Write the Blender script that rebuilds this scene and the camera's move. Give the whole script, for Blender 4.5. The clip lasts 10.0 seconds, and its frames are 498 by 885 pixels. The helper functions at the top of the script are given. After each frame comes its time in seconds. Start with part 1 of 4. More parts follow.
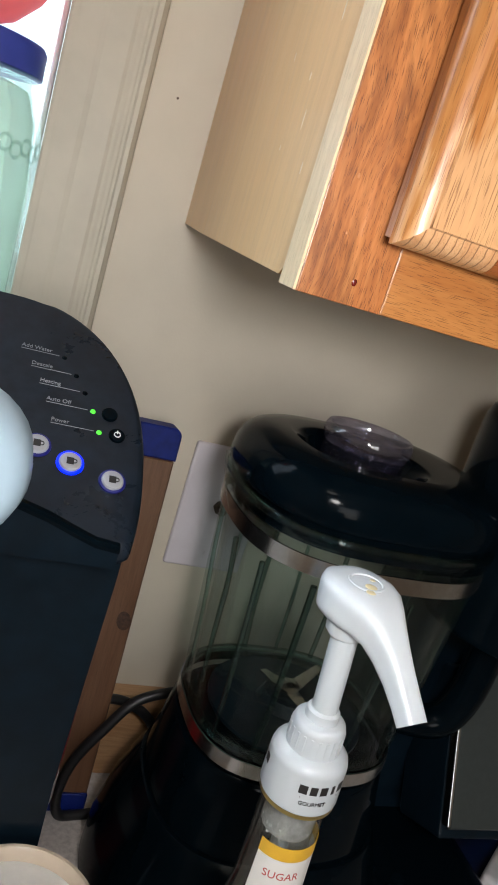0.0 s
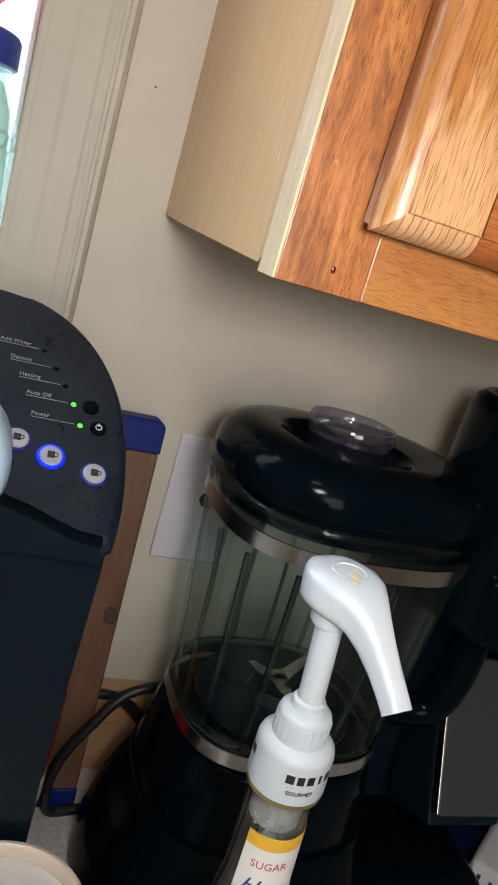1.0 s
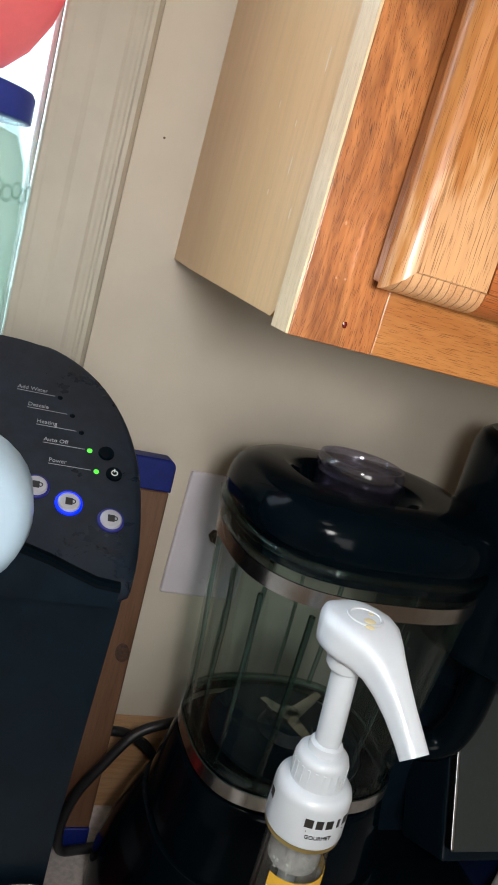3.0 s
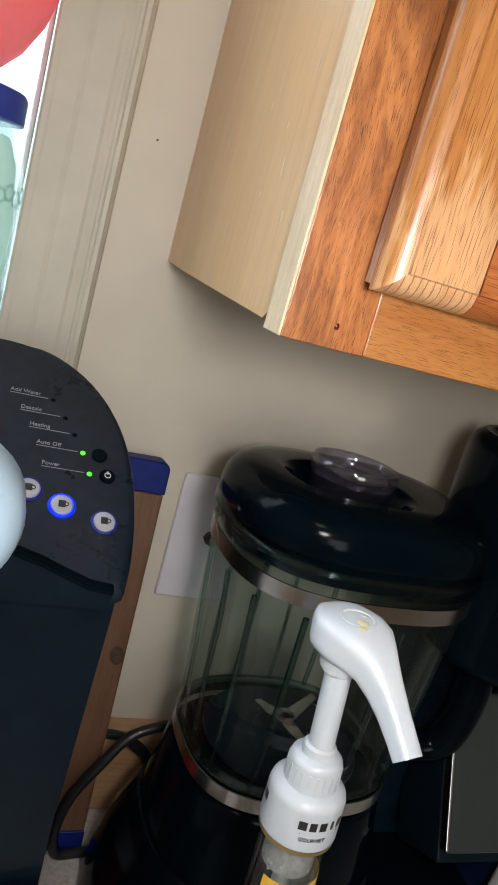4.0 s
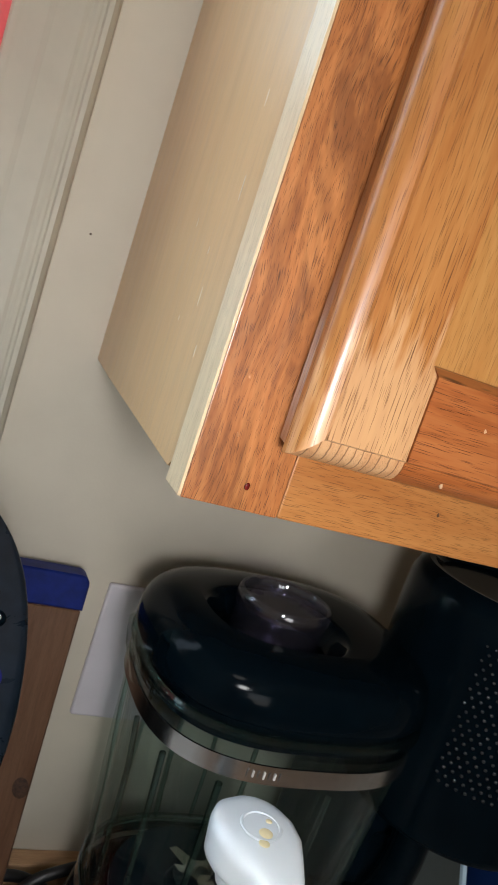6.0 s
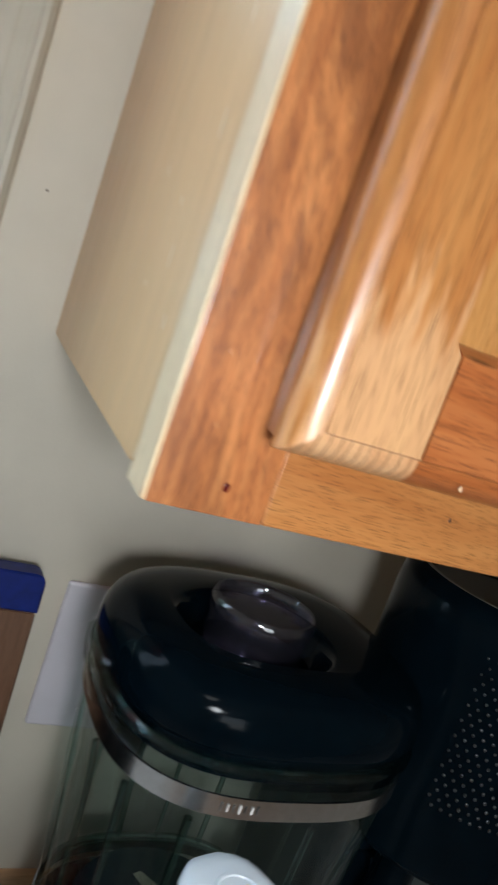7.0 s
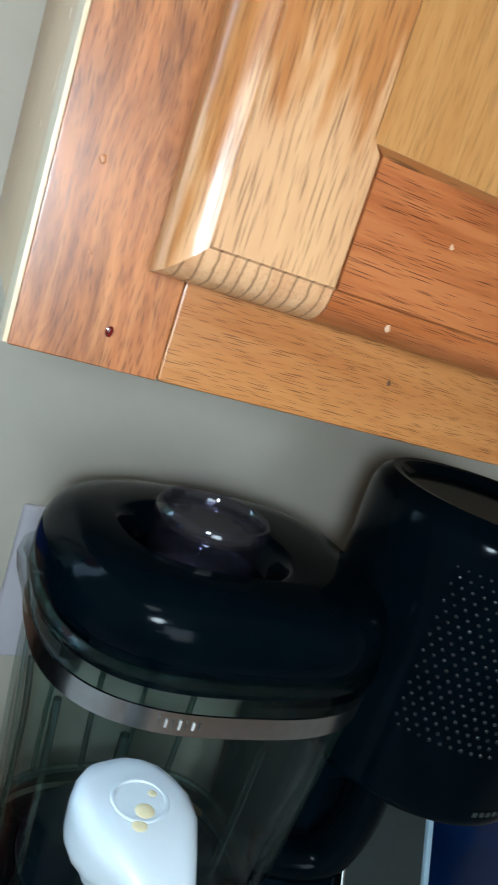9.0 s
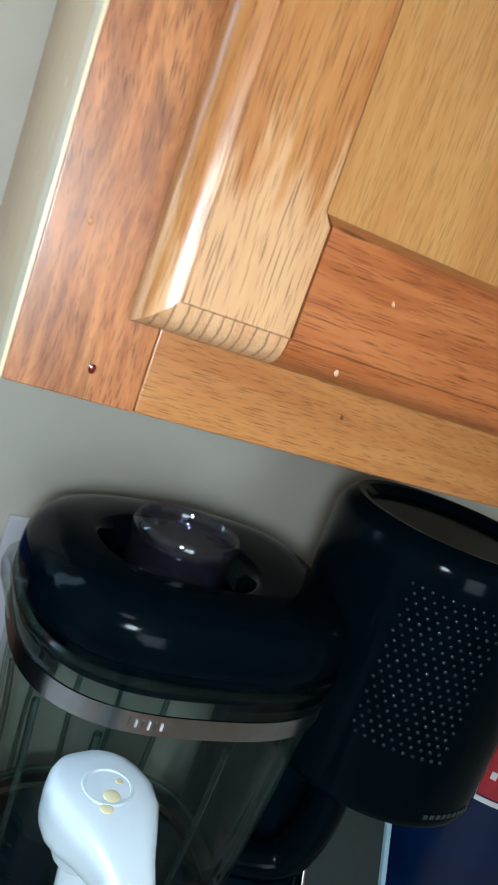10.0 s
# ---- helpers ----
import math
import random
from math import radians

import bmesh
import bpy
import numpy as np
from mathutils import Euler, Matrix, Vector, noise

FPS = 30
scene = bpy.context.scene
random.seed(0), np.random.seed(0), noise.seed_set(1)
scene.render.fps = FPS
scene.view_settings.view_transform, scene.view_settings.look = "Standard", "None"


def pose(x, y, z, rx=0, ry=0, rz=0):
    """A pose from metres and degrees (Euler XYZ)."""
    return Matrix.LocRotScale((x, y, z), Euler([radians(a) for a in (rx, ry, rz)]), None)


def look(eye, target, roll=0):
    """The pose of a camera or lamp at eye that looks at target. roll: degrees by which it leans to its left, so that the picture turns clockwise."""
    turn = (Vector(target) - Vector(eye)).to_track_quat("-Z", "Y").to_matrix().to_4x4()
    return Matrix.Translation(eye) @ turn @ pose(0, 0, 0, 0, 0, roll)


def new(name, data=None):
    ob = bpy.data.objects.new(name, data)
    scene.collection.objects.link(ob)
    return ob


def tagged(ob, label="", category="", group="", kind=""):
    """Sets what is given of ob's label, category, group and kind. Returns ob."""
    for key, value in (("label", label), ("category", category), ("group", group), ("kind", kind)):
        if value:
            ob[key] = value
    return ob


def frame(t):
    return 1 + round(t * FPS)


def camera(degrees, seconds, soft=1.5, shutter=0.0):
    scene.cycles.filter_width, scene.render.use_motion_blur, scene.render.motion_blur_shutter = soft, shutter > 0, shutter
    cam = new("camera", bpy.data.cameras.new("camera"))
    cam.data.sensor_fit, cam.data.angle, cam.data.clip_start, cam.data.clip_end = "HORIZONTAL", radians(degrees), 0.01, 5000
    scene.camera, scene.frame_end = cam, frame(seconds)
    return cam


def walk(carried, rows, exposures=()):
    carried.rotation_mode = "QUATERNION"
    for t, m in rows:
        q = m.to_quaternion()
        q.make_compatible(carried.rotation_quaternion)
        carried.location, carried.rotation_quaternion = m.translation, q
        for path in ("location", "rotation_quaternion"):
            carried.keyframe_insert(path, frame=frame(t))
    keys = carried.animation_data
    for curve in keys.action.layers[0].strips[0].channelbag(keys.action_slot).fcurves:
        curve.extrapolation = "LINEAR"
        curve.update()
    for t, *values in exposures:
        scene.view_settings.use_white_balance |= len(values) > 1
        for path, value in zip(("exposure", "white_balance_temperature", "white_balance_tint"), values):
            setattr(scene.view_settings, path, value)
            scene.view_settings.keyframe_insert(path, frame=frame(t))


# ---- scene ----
cam = camera(37.5, 10.0, soft=1.8, shutter=0.5)
PATH = [
    (0, (-0.105, -0.564, 1.396), (0.564, 1.249, 0.881), 17.5),
    (0.5, (-0.105, -0.565, 1.396), (0.585, 1.238, 0.872), 17.1),
    (1, (-0.101, -0.563, 1.395), (0.6, 1.235, 0.872), 16.9),
    (1.5, (-0.103, -0.559, 1.394), (0.598, 1.239, 0.868), 16.7),
    (2, (-0.108, -0.56, 1.398), (0.588, 1.243, 0.884), 16.4),
    (2.5, (-0.113, -0.565, 1.406), (0.574, 1.25, 0.924), 16.2),
    (4, (-0.111, -0.566, 1.407), (0.587, 1.252, 0.948), 16.0),
    (4.5, (-0.108, -0.562, 1.404), (0.571, 1.265, 0.955), 15.9),
    (5, (-0.07, -0.544, 1.419), (0.528, 1.323, 1.022), 16.7),
    (5.5, (-0.046, -0.52, 1.44), (0.532, 1.367, 1.117), 18.1),
    (5.7, (-0.066, -0.527, 1.447), (0.589, 1.338, 1.141), 17.9),
    (6.8, (-0.091, -0.489, 1.451), (0.759, 1.29, 1.111), 20.4),
    (7, (-0.066, -0.476, 1.444), (0.763, 1.314, 1.114), 19.5),
    (7.5, (-0.031, -0.446, 1.425), (0.716, 1.376, 1.072), 17.8),
    (8, (-0.036, -0.438, 1.415), (0.712, 1.371, 1.006), 17.5),
    (8.5, (-0.029, -0.454, 1.417), (0.769, 1.328, 0.986), 17.8),
    (9, (-0.015, -0.466, 1.418), (0.803, 1.305, 0.978), 18.5),
    (9.5, (-0.007, -0.477, 1.423), (0.828, 1.289, 0.991), 19.1),
    (10, (-0.021, -0.49, 1.43), (0.824, 1.279, 1.034), 20.1),
]
EXPOSURES = [(0.0, 0.27, 6050, 10), (4.6, 0.25, 6050, 10), (5.6, 0.10, 5900, 8), (6.8, 0.16, 5700, 6), (7.5, 0.22, 5000, 1), (10.0, 0.32, 4900, -4)]
CEILING_AT, CEILING_TO, CEILING_W, WINDOW_W = (-0.45, -1.25, 2.40), (0.0, -0.3, 1.2), 1.5, 8.5
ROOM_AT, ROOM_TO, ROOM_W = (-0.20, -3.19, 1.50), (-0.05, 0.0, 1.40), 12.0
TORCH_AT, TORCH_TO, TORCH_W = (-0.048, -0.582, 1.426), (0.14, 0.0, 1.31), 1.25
PUMP_TURN = -75.0
walk(cam, [(t, look(eye, target, roll)) for t, eye, target, roll in PATH], EXPOSURES)

# ---- world and light ----
world = bpy.data.worlds.new("world")
scene.world = world
world.use_nodes = True
wn = world.node_tree.nodes
sky = wn.new("ShaderNodeTexSky")
sky.sky_type, sky.sun_disc = "NISHITA", False
sky.sun_elevation, sky.sun_rotation = radians(35), radians(200)
world.node_tree.links.new(sky.outputs[0], wn["Background"].inputs[0])
wn["Background"].inputs[1].default_value = 0.1


def area_lamp(name, eye, target, energy, sx, sy, colour):
    data = bpy.data.lights.new(name, "AREA")
    data.shape, data.size, data.size_y, data.energy, data.color = "RECTANGLE" if "window" in name else "ELLIPSE", sx, sy, energy, colour
    ob = new(name, data)
    ob.matrix_world = look(eye, target)
    return ob


area_lamp("ceiling_lamp", CEILING_AT, CEILING_TO, CEILING_W, 0.30, 0.30, (1.0, 0.90, 0.78))
# soft fill added behind the camera; the window around it is unseen
area_lamp("unseen_window_fill", ROOM_AT, ROOM_TO, ROOM_W, 0.90, 1.00, (1.0, 0.94, 0.87))
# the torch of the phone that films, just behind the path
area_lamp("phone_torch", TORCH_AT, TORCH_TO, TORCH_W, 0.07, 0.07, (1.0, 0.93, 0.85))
area_lamp("window_light", (-0.52, 0.118, 1.70), (-0.40, -1.0, 1.45), WINDOW_W, 0.74, 0.80, (0.82, 0.92, 1.0))


# ---- materials ----
def material(name):
    m = bpy.data.materials.new(name)
    m.use_nodes = True
    return m, m.node_tree.nodes, m.node_tree.links, m.node_tree.nodes["Principled BSDF"]


def coords(n, l, scale=(1, 1, 1), rot=(0, 0, 0)):
    tc, mp = n.new("ShaderNodeTexCoord"), n.new("ShaderNodeMapping")
    mp.inputs["Scale"].default_value = scale
    mp.inputs["Rotation"].default_value = [radians(a) for a in rot]
    l.new(tc.outputs["Object"], mp.inputs["Vector"])
    return mp.outputs["Vector"]


def noise_tex(n, l, vec, scale, detail=4.0, rough=0.55, distort=0.0):
    t = n.new("ShaderNodeTexNoise")
    t.inputs["Scale"].default_value, t.inputs["Detail"].default_value = scale, detail
    t.inputs["Roughness"].default_value, t.inputs["Distortion"].default_value = rough, distort
    l.new(vec, t.inputs["Vector"])
    return t.outputs["Fac"]


def ramp(n, l, fac, *stops):
    r = n.new("ShaderNodeValToRGB")
    e = r.color_ramp.elements
    while len(e) < len(stops):
        e.new(0.5)
    for el, (p, c) in zip(e, stops):
        el.position = p
        el.color = (*c, 1) if len(c) == 3 else c
    l.new(fac, r.inputs["Fac"])
    return r.outputs["Color"]


def mix(n, l, a, b, fac, mode="MIX"):
    m = n.new("ShaderNodeMix")
    m.data_type, m.blend_type = "RGBA", mode
    for sock, v in ((m.inputs[6], a), (m.inputs[7], b), (m.inputs[0], fac)):
        if isinstance(v, (int, float)):
            sock.default_value = v
        elif isinstance(v, tuple):
            sock.default_value = (*v, 1)
        else:
            l.new(v, sock)
    return m.outputs[2]


def bump(n, l, bsdf, height, strength, distance):
    b = n.new("ShaderNodeBump")
    b.inputs["Strength"].default_value, b.inputs["Distance"].default_value = strength, distance
    l.new(height, b.inputs["Height"])
    l.new(b.outputs["Normal"], bsdf.inputs["Normal"])


def plain(name, colour, rough, metal=0.0, spread=0.12, scale=60, relief=0.0, coat=0.0, smudge=0.0, spec=0.5):
    """Paint, plastic or metal with slight mottling, smudges and relief."""
    m, n, l, b = material(name)
    v = coords(n, l)
    f = noise_tex(n, l, v, scale, 5)
    lo = tuple(c * (1 - spread) for c in colour)
    hi = tuple(min(1, c * (1 + spread)) for c in colour)
    l.new(ramp(n, l, f, (0.3, lo), (0.7, hi)), b.inputs["Base Color"])
    b.inputs["Roughness"].default_value, b.inputs["Metallic"].default_value = rough, metal
    b.inputs["Coat Weight"].default_value = coat
    b.inputs["Specular IOR Level"].default_value = spec
    b.inputs["Coat Roughness"].default_value = 0.08
    if smudge:
        g = noise_tex(n, l, v, 35, 6, 0.65, 0.6)
        l.new(ramp(n, l, g, (0.35, (rough,) * 3), (0.75, (min(1, rough + smudge),) * 3)), b.inputs["Roughness"])
    if relief:
        bump(n, l, b, noise_tex(n, l, v, 420, 3), relief, 0.0006)
    return m


def oak(name, light, mid, dark, grain="Z", seed=0.0, wavy=1.0, pores=0.6, coat=0.3, worn=None, smoke=0.0, checks=0.0, pore_gap=0.0012, pore_len=0.022):
    """Varnished red oak: broad figure, long pores and fine rays along the grain."""
    m, n, l, b = material(name)
    k = {"X": (0.07, 1, 1), "Y": (1, 0.07, 1), "Z": (1, 1, 0.07)}[grain]
    tc, off = n.new("ShaderNodeTexCoord"), n.new("ShaderNodeVectorMath")
    off.operation, off.inputs[1].default_value = "ADD", (seed, seed * 1.7, seed * 0.6)
    plain_at = n.new("ShaderNodeVectorMath")
    plain_at.operation, plain_at.inputs[1].default_value = "ADD", (seed, seed * 1.7, seed * 0.6)
    l.new(tc.outputs["Object"], plain_at.inputs[0])

    def stretch(f):
        mp = n.new("ShaderNodeMapping")
        mp.inputs["Scale"].default_value = tuple(1 if c == 1 else c * f for c in k)
        l.new(plain_at.outputs[0] if f == 6.0 else off.outputs[0], mp.inputs["Vector"])
        return mp.outputs["Vector"]
    warp = n.new("ShaderNodeTexNoise")
    warp.inputs["Scale"].default_value, warp.inputs["Detail"].default_value = 34, 2
    l.new(stretch(6.0), warp.inputs["Vector"])
    sh, sc, ad = (n.new("ShaderNodeVectorMath") for _ in range(3))
    sh.operation, sc.operation, ad.operation = "SUBTRACT", "SCALE", "ADD"
    sh.inputs[1].default_value, sc.inputs["Scale"].default_value = (0.5, 0.5, 0.5), 0.007 * wavy
    l.new(warp.outputs["Color"], sh.inputs[0])
    l.new(sh.outputs[0], sc.inputs[0])
    l.new(tc.outputs["Object"], ad.inputs[0])
    l.new(sc.outputs[0], ad.inputs[1])
    l.new(ad.outputs[0], off.inputs[0])
    broad = noise_tex(n, l, stretch(1.8), 75 if wavy < 1 else 48, 3, 0.55, 0.9 * wavy)
    figure = noise_tex(n, l, stretch(0.9), 330, 4, 0.6, 0.5 * wavy)
    fine = noise_tex(n, l, stretch(0.5), 1500, 3, 0.6)
    density = noise_tex(n, l, stretch(2.5), 150, 2)
    base = ramp(n, l, broad, (0.32, dark), (0.48, mid), (0.66, light))
    base = mix(n, l, base, ramp(n, l, figure, (0.38, dark), (0.50, mid), (0.60, light)), 0.50)
    base = mix(n, l, base, ramp(n, l, fine, (0.3, mid), (0.7, light)), 0.25)
    # pores: thin broken dashes along the grain, scattered cell by cell, denser in the early wood
    sp, cb = n.new("ShaderNodeSeparateXYZ"), n.new("ShaderNodeCombineXYZ")
    l.new(off.outputs[0], sp.inputs[0])
    across, along = (sp.outputs["Z"], sp.outputs["X"]) if grain == "X" else (sp.outputs["X"], sp.outputs["Z"])
    deepen = n.new("ShaderNodeMath")
    deepen.operation, deepen.inputs[1].default_value = "MULTIPLY_ADD", -0.7
    l.new(sp.outputs["Y"], deepen.inputs[0])
    l.new(across, deepen.inputs[2])
    l.new(deepen.outputs[0], cb.inputs[0])
    l.new(along, cb.inputs[1])
    size = ramp(n, l, density, (0.34, (0.60,) * 3), (0.58, (1, 1, 1)))
    dashes = None
    for wide, run, width in ((pore_gap, pore_len, 0.18), (pore_gap * 0.85, pore_len * 0.8, 0.17), (pore_gap * 0.62, pore_len * 0.55, 0.18)):
        mp, vo, ml, cm = n.new("ShaderNodeMapping"), n.new("ShaderNodeTexVoronoi"), n.new("ShaderNodeMath"), n.new("ShaderNodeMapRange")
        mp.inputs["Scale"].default_value = (1 / wide, 1 / run, 1)
        mp.inputs["Location"].default_value = (seed * 3 + run * 900, seed, 0)
        l.new(cb.outputs[0], mp.inputs["Vector"])
        vo.voronoi_dimensions, vo.inputs["Scale"].default_value = "2D", 1.0
        l.new(mp.outputs["Vector"], vo.inputs["Vector"])
        ml.operation = "MULTIPLY"
        l.new(size, ml.inputs[0])
        ml.inputs[1].default_value = width
        l.new(vo.outputs["Distance"], cm.inputs["Value"])
        l.new(ml.outputs[0], cm.inputs["From Max"])
        cm.inputs["From Min"].default_value, cm.inputs["To Min"].default_value, cm.inputs["To Max"].default_value = 0.0, 2.2, 0.0
        sw = n.new("ShaderNodeSeparateColor")
        l.new(vo.outputs["Color"], sw.inputs[0])
        st, cl = n.new("ShaderNodeMath"), n.new("ShaderNodeMath")
        st.operation, cl.operation, cl.use_clamp = "MULTIPLY_ADD", "MULTIPLY", True
        st.inputs[1].default_value, st.inputs[2].default_value = 0.7, 0.3
        l.new(sw.outputs[0], st.inputs[0])
        l.new(cm.outputs[0], cl.inputs[0])
        l.new(st.outputs[0], cl.inputs[1])
        if dashes is None:
            dashes = cl.outputs[0]
        else:
            mx = n.new("ShaderNodeMath")
            mx.operation = "MAXIMUM"
            l.new(dashes, mx.inputs[0])
            l.new(cl.outputs[0], mx.inputs[1])
            dashes = mx.outputs[0]
    if smoke:
        haze = noise_tex(n, l, stretch(2.6), 62, 4, 0.6, 1.4)
        base = mix(n, l, base, tuple(c * 0.72 for c in dark), mix(n, l, (0, 0, 0), ramp(n, l, haze, (0.46, (0, 0, 0)), (0.62, (1, 1, 1))), smoke))
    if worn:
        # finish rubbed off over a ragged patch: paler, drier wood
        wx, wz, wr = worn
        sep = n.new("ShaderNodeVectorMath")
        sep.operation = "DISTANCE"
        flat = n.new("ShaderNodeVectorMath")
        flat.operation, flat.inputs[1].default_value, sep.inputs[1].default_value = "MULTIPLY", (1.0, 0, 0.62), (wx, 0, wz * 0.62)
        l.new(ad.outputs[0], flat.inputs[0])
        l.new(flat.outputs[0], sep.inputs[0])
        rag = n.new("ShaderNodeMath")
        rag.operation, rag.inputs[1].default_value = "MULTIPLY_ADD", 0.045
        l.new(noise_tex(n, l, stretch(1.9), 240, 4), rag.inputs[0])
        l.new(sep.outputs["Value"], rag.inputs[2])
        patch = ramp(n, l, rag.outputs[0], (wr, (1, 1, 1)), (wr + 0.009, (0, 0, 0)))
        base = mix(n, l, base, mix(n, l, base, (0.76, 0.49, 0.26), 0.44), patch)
    deep = tuple(c * 0.34 for c in dark)
    base = mix(n, l, base, deep, mix(n, l, (0, 0, 0), dashes, pores))
    if checks:
        # dark growth rings cut across, as in end grain
        wave = n.new("ShaderNodeTexWave")
        wave.inputs["Scale"].default_value, wave.inputs["Distortion"].default_value = checks, 1.1
        wave.inputs["Detail"].default_value, wave.inputs["Detail Scale"].default_value = 3.0, 2.0
        l.new(ad.outputs[0], wave.inputs["Vector"])
        base = mix(n, l, base, deep, ramp(n, l, wave.outputs["Fac"], (0.90, (0, 0, 0)), (0.985, (0.8, 0.8, 0.8))))
    l.new(base, b.inputs["Base Color"])
    l.new(ramp(n, l, figure, (0.3, (0.30,) * 3), (0.7, (0.42,) * 3)), b.inputs["Roughness"])
    b.inputs["Coat Weight"].default_value, b.inputs["Coat Roughness"].default_value = coat, 0.16
    inv = n.new("ShaderNodeInvert")
    l.new(dashes, inv.inputs["Color"])
    bump(n, l, b, inv.outputs[0], 0.08, 0.0004)
    return m


def glass(name, tint, rough=0.02, ior=1.48, bent=0.12, deep=None, gloss=0.045, milk=0.0):
    """Clear glass: straight-through light, some refraction, and a Fresnel gloss."""
    m, n, l, b = material(name)
    n.remove(b)
    tr, re, gl, fr = (n.new("ShaderNodeBsdfTransparent"), n.new("ShaderNodeBsdfRefraction"), n.new("ShaderNodeBsdfGlossy"), n.new("ShaderNodeLayerWeight"))
    m1, m2 = n.new("ShaderNodeMixShader"), n.new("ShaderNodeMixShader")
    tr.inputs["Color"].default_value = (*tint, 1)
    re.inputs["Color"].default_value = (*(deep or tint), 1)
    re.inputs["IOR"].default_value, re.inputs["Roughness"].default_value = ior, rough
    gl.inputs["Roughness"].default_value, fr.inputs["Blend"].default_value = max(rough, 0.03), 0.5
    pw, ma = n.new("ShaderNodeMath"), n.new("ShaderNodeMath")
    pw.operation, pw.inputs[1].default_value = "POWER", 5.0
    ma.operation, ma.inputs[1].default_value, ma.inputs[2].default_value = "MULTIPLY_ADD", 0.55, gloss
    l.new(fr.outputs["Facing"], pw.inputs[0])
    l.new(pw.outputs[0], ma.inputs[0])
    m1.inputs[0].default_value = bent
    if bent:
        bp = n.new("ShaderNodeBump")
        bp.inputs["Strength"].default_value, bp.inputs["Distance"].default_value = 0.35, 0.004
        l.new(noise_tex(n, l, coords(n, l, (1, 1, 0.45)), 38, 2), bp.inputs["Height"])
        l.new(bp.outputs["Normal"], gl.inputs["Normal"])
        l.new(bp.outputs["Normal"], re.inputs["Normal"])
    l.new(tr.outputs[0], m1.inputs[1])
    l.new(re.outputs[0], m1.inputs[2])
    l.new(ma.outputs[0], m2.inputs[0])
    l.new(m1.outputs[0], m2.inputs[1])
    l.new(gl.outputs[0], m2.inputs[2])
    l.new(m2.outputs[0], n["Material Output"].inputs["Surface"])
    if milk:
        df, m3 = n.new("ShaderNodeBsdfDiffuse"), n.new("ShaderNodeMixShader")
        df.inputs["Color"].default_value = (*tint, 1)
        m3.inputs[0].default_value = milk
        l.new(m2.outputs[0], m3.inputs[1])
        l.new(df.outputs[0], m3.inputs[2])
        l.new(m3.outputs[0], n["Material Output"].inputs["Surface"])
    return m


def glow(name, colour, strength):
    m, n, l, b = material(name)
    b.inputs["Base Color"].default_value = (*[c * 0.08 for c in colour], 1)
    b.inputs["Emission Color"].default_value = (*colour, 1)
    b.inputs["Emission Strength"].default_value = strength
    return m


WALL = plain("taupe_wall_paint", (0.565, 0.510, 0.415), 0.55, spread=0.05, scale=14, relief=0.12, smudge=0.15)
TRIM = plain("taupe_trim_paint", (0.46, 0.425, 0.345), 0.5, spread=0.05, scale=30, relief=0.06)
CEIL = plain("white_ceiling_paint", (0.78, 0.76, 0.72), 0.8, spread=0.03, scale=8)
FLOOR = oak("oak_floor", (0.40, 0.24, 0.12), (0.33, 0.18, 0.085), (0.2, 0.1, 0.05), "X")
COUNTER = plain("grey_laminate", (0.50, 0.46, 0.43), 0.35, spread=0.18, scale=240)
STILE_OAK = oak("red_oak_stile", (0.509, 0.212, 0.063), (0.410, 0.140, 0.038), (0.223, 0.072, 0.021), "Z", 0.0, 1.5, smoke=0.72, pore_gap=0.001, pore_len=0.022, pores=0.88)
RAIL_OAK = oak("pale_oak_rail", (0.448, 0.198, 0.054), (0.390, 0.152, 0.038), (0.299, 0.099, 0.022), "X", 3.1, 0.5, pore_gap=0.001, pore_len=0.026, pores=0.8)
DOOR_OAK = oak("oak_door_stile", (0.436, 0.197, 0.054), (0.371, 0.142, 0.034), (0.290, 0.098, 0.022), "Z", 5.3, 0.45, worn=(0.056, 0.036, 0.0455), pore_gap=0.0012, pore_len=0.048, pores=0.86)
DRAIL_OAK = oak("red_oak_door_rail", (0.398, 0.139, 0.038), (0.324, 0.094, 0.021), (0.208, 0.052, 0.012), "X", 8.7, 0.5, pore_gap=0.0011, pore_len=0.042, pores=0.92)
PANEL_OAK = oak("pale_oak_panel", (0.478, 0.242, 0.070), (0.420, 0.194, 0.051), (0.353, 0.146, 0.034), "Z", 11.9, 0.4, pore_gap=0.0011, pore_len=0.034, pores=0.6)
SIDE_OAK = oak("pale_side_panel", (0.71, 0.45, 0.215), (0.65, 0.40, 0.180), (0.56, 0.33, 0.14), "Z", 2.2, 0.4, 0.10, 0.35)
EDGE_OAK = oak("pale_edge_wood", (0.76, 0.60, 0.38), (0.69, 0.52, 0.31), (0.58, 0.41, 0.23), "Z", 4.4, 0.4, 0.3)
SPLASH_OAK = oak("pine_backsplash", (0.52, 0.32, 0.17), (0.46, 0.265, 0.13), (0.33, 0.17, 0.075), "X", 6.6, 1.3, 0.25, 0.2)
BOARD_OAK = oak("brown_board_wood", (0.145, 0.076, 0.041), (0.119, 0.057, 0.030), (0.079, 0.036, 0.018), "Z", 9.1, 0.8, 0.25, 0.0)
BLUE = plain("blue_painted_end", (0.005, 0.014, 0.130), 0.5, spread=0.25, scale=90, spec=0.2)
BLACK = plain("black_gloss_plastic", (0.0012, 0.0034, 0.0055), 0.09, spread=0.2, smudge=0.06, spec=0.06)
DOTS = plain("black_shiny_dots", (0.010, 0.012, 0.015), 0.16, spread=0.2, spec=0.45)
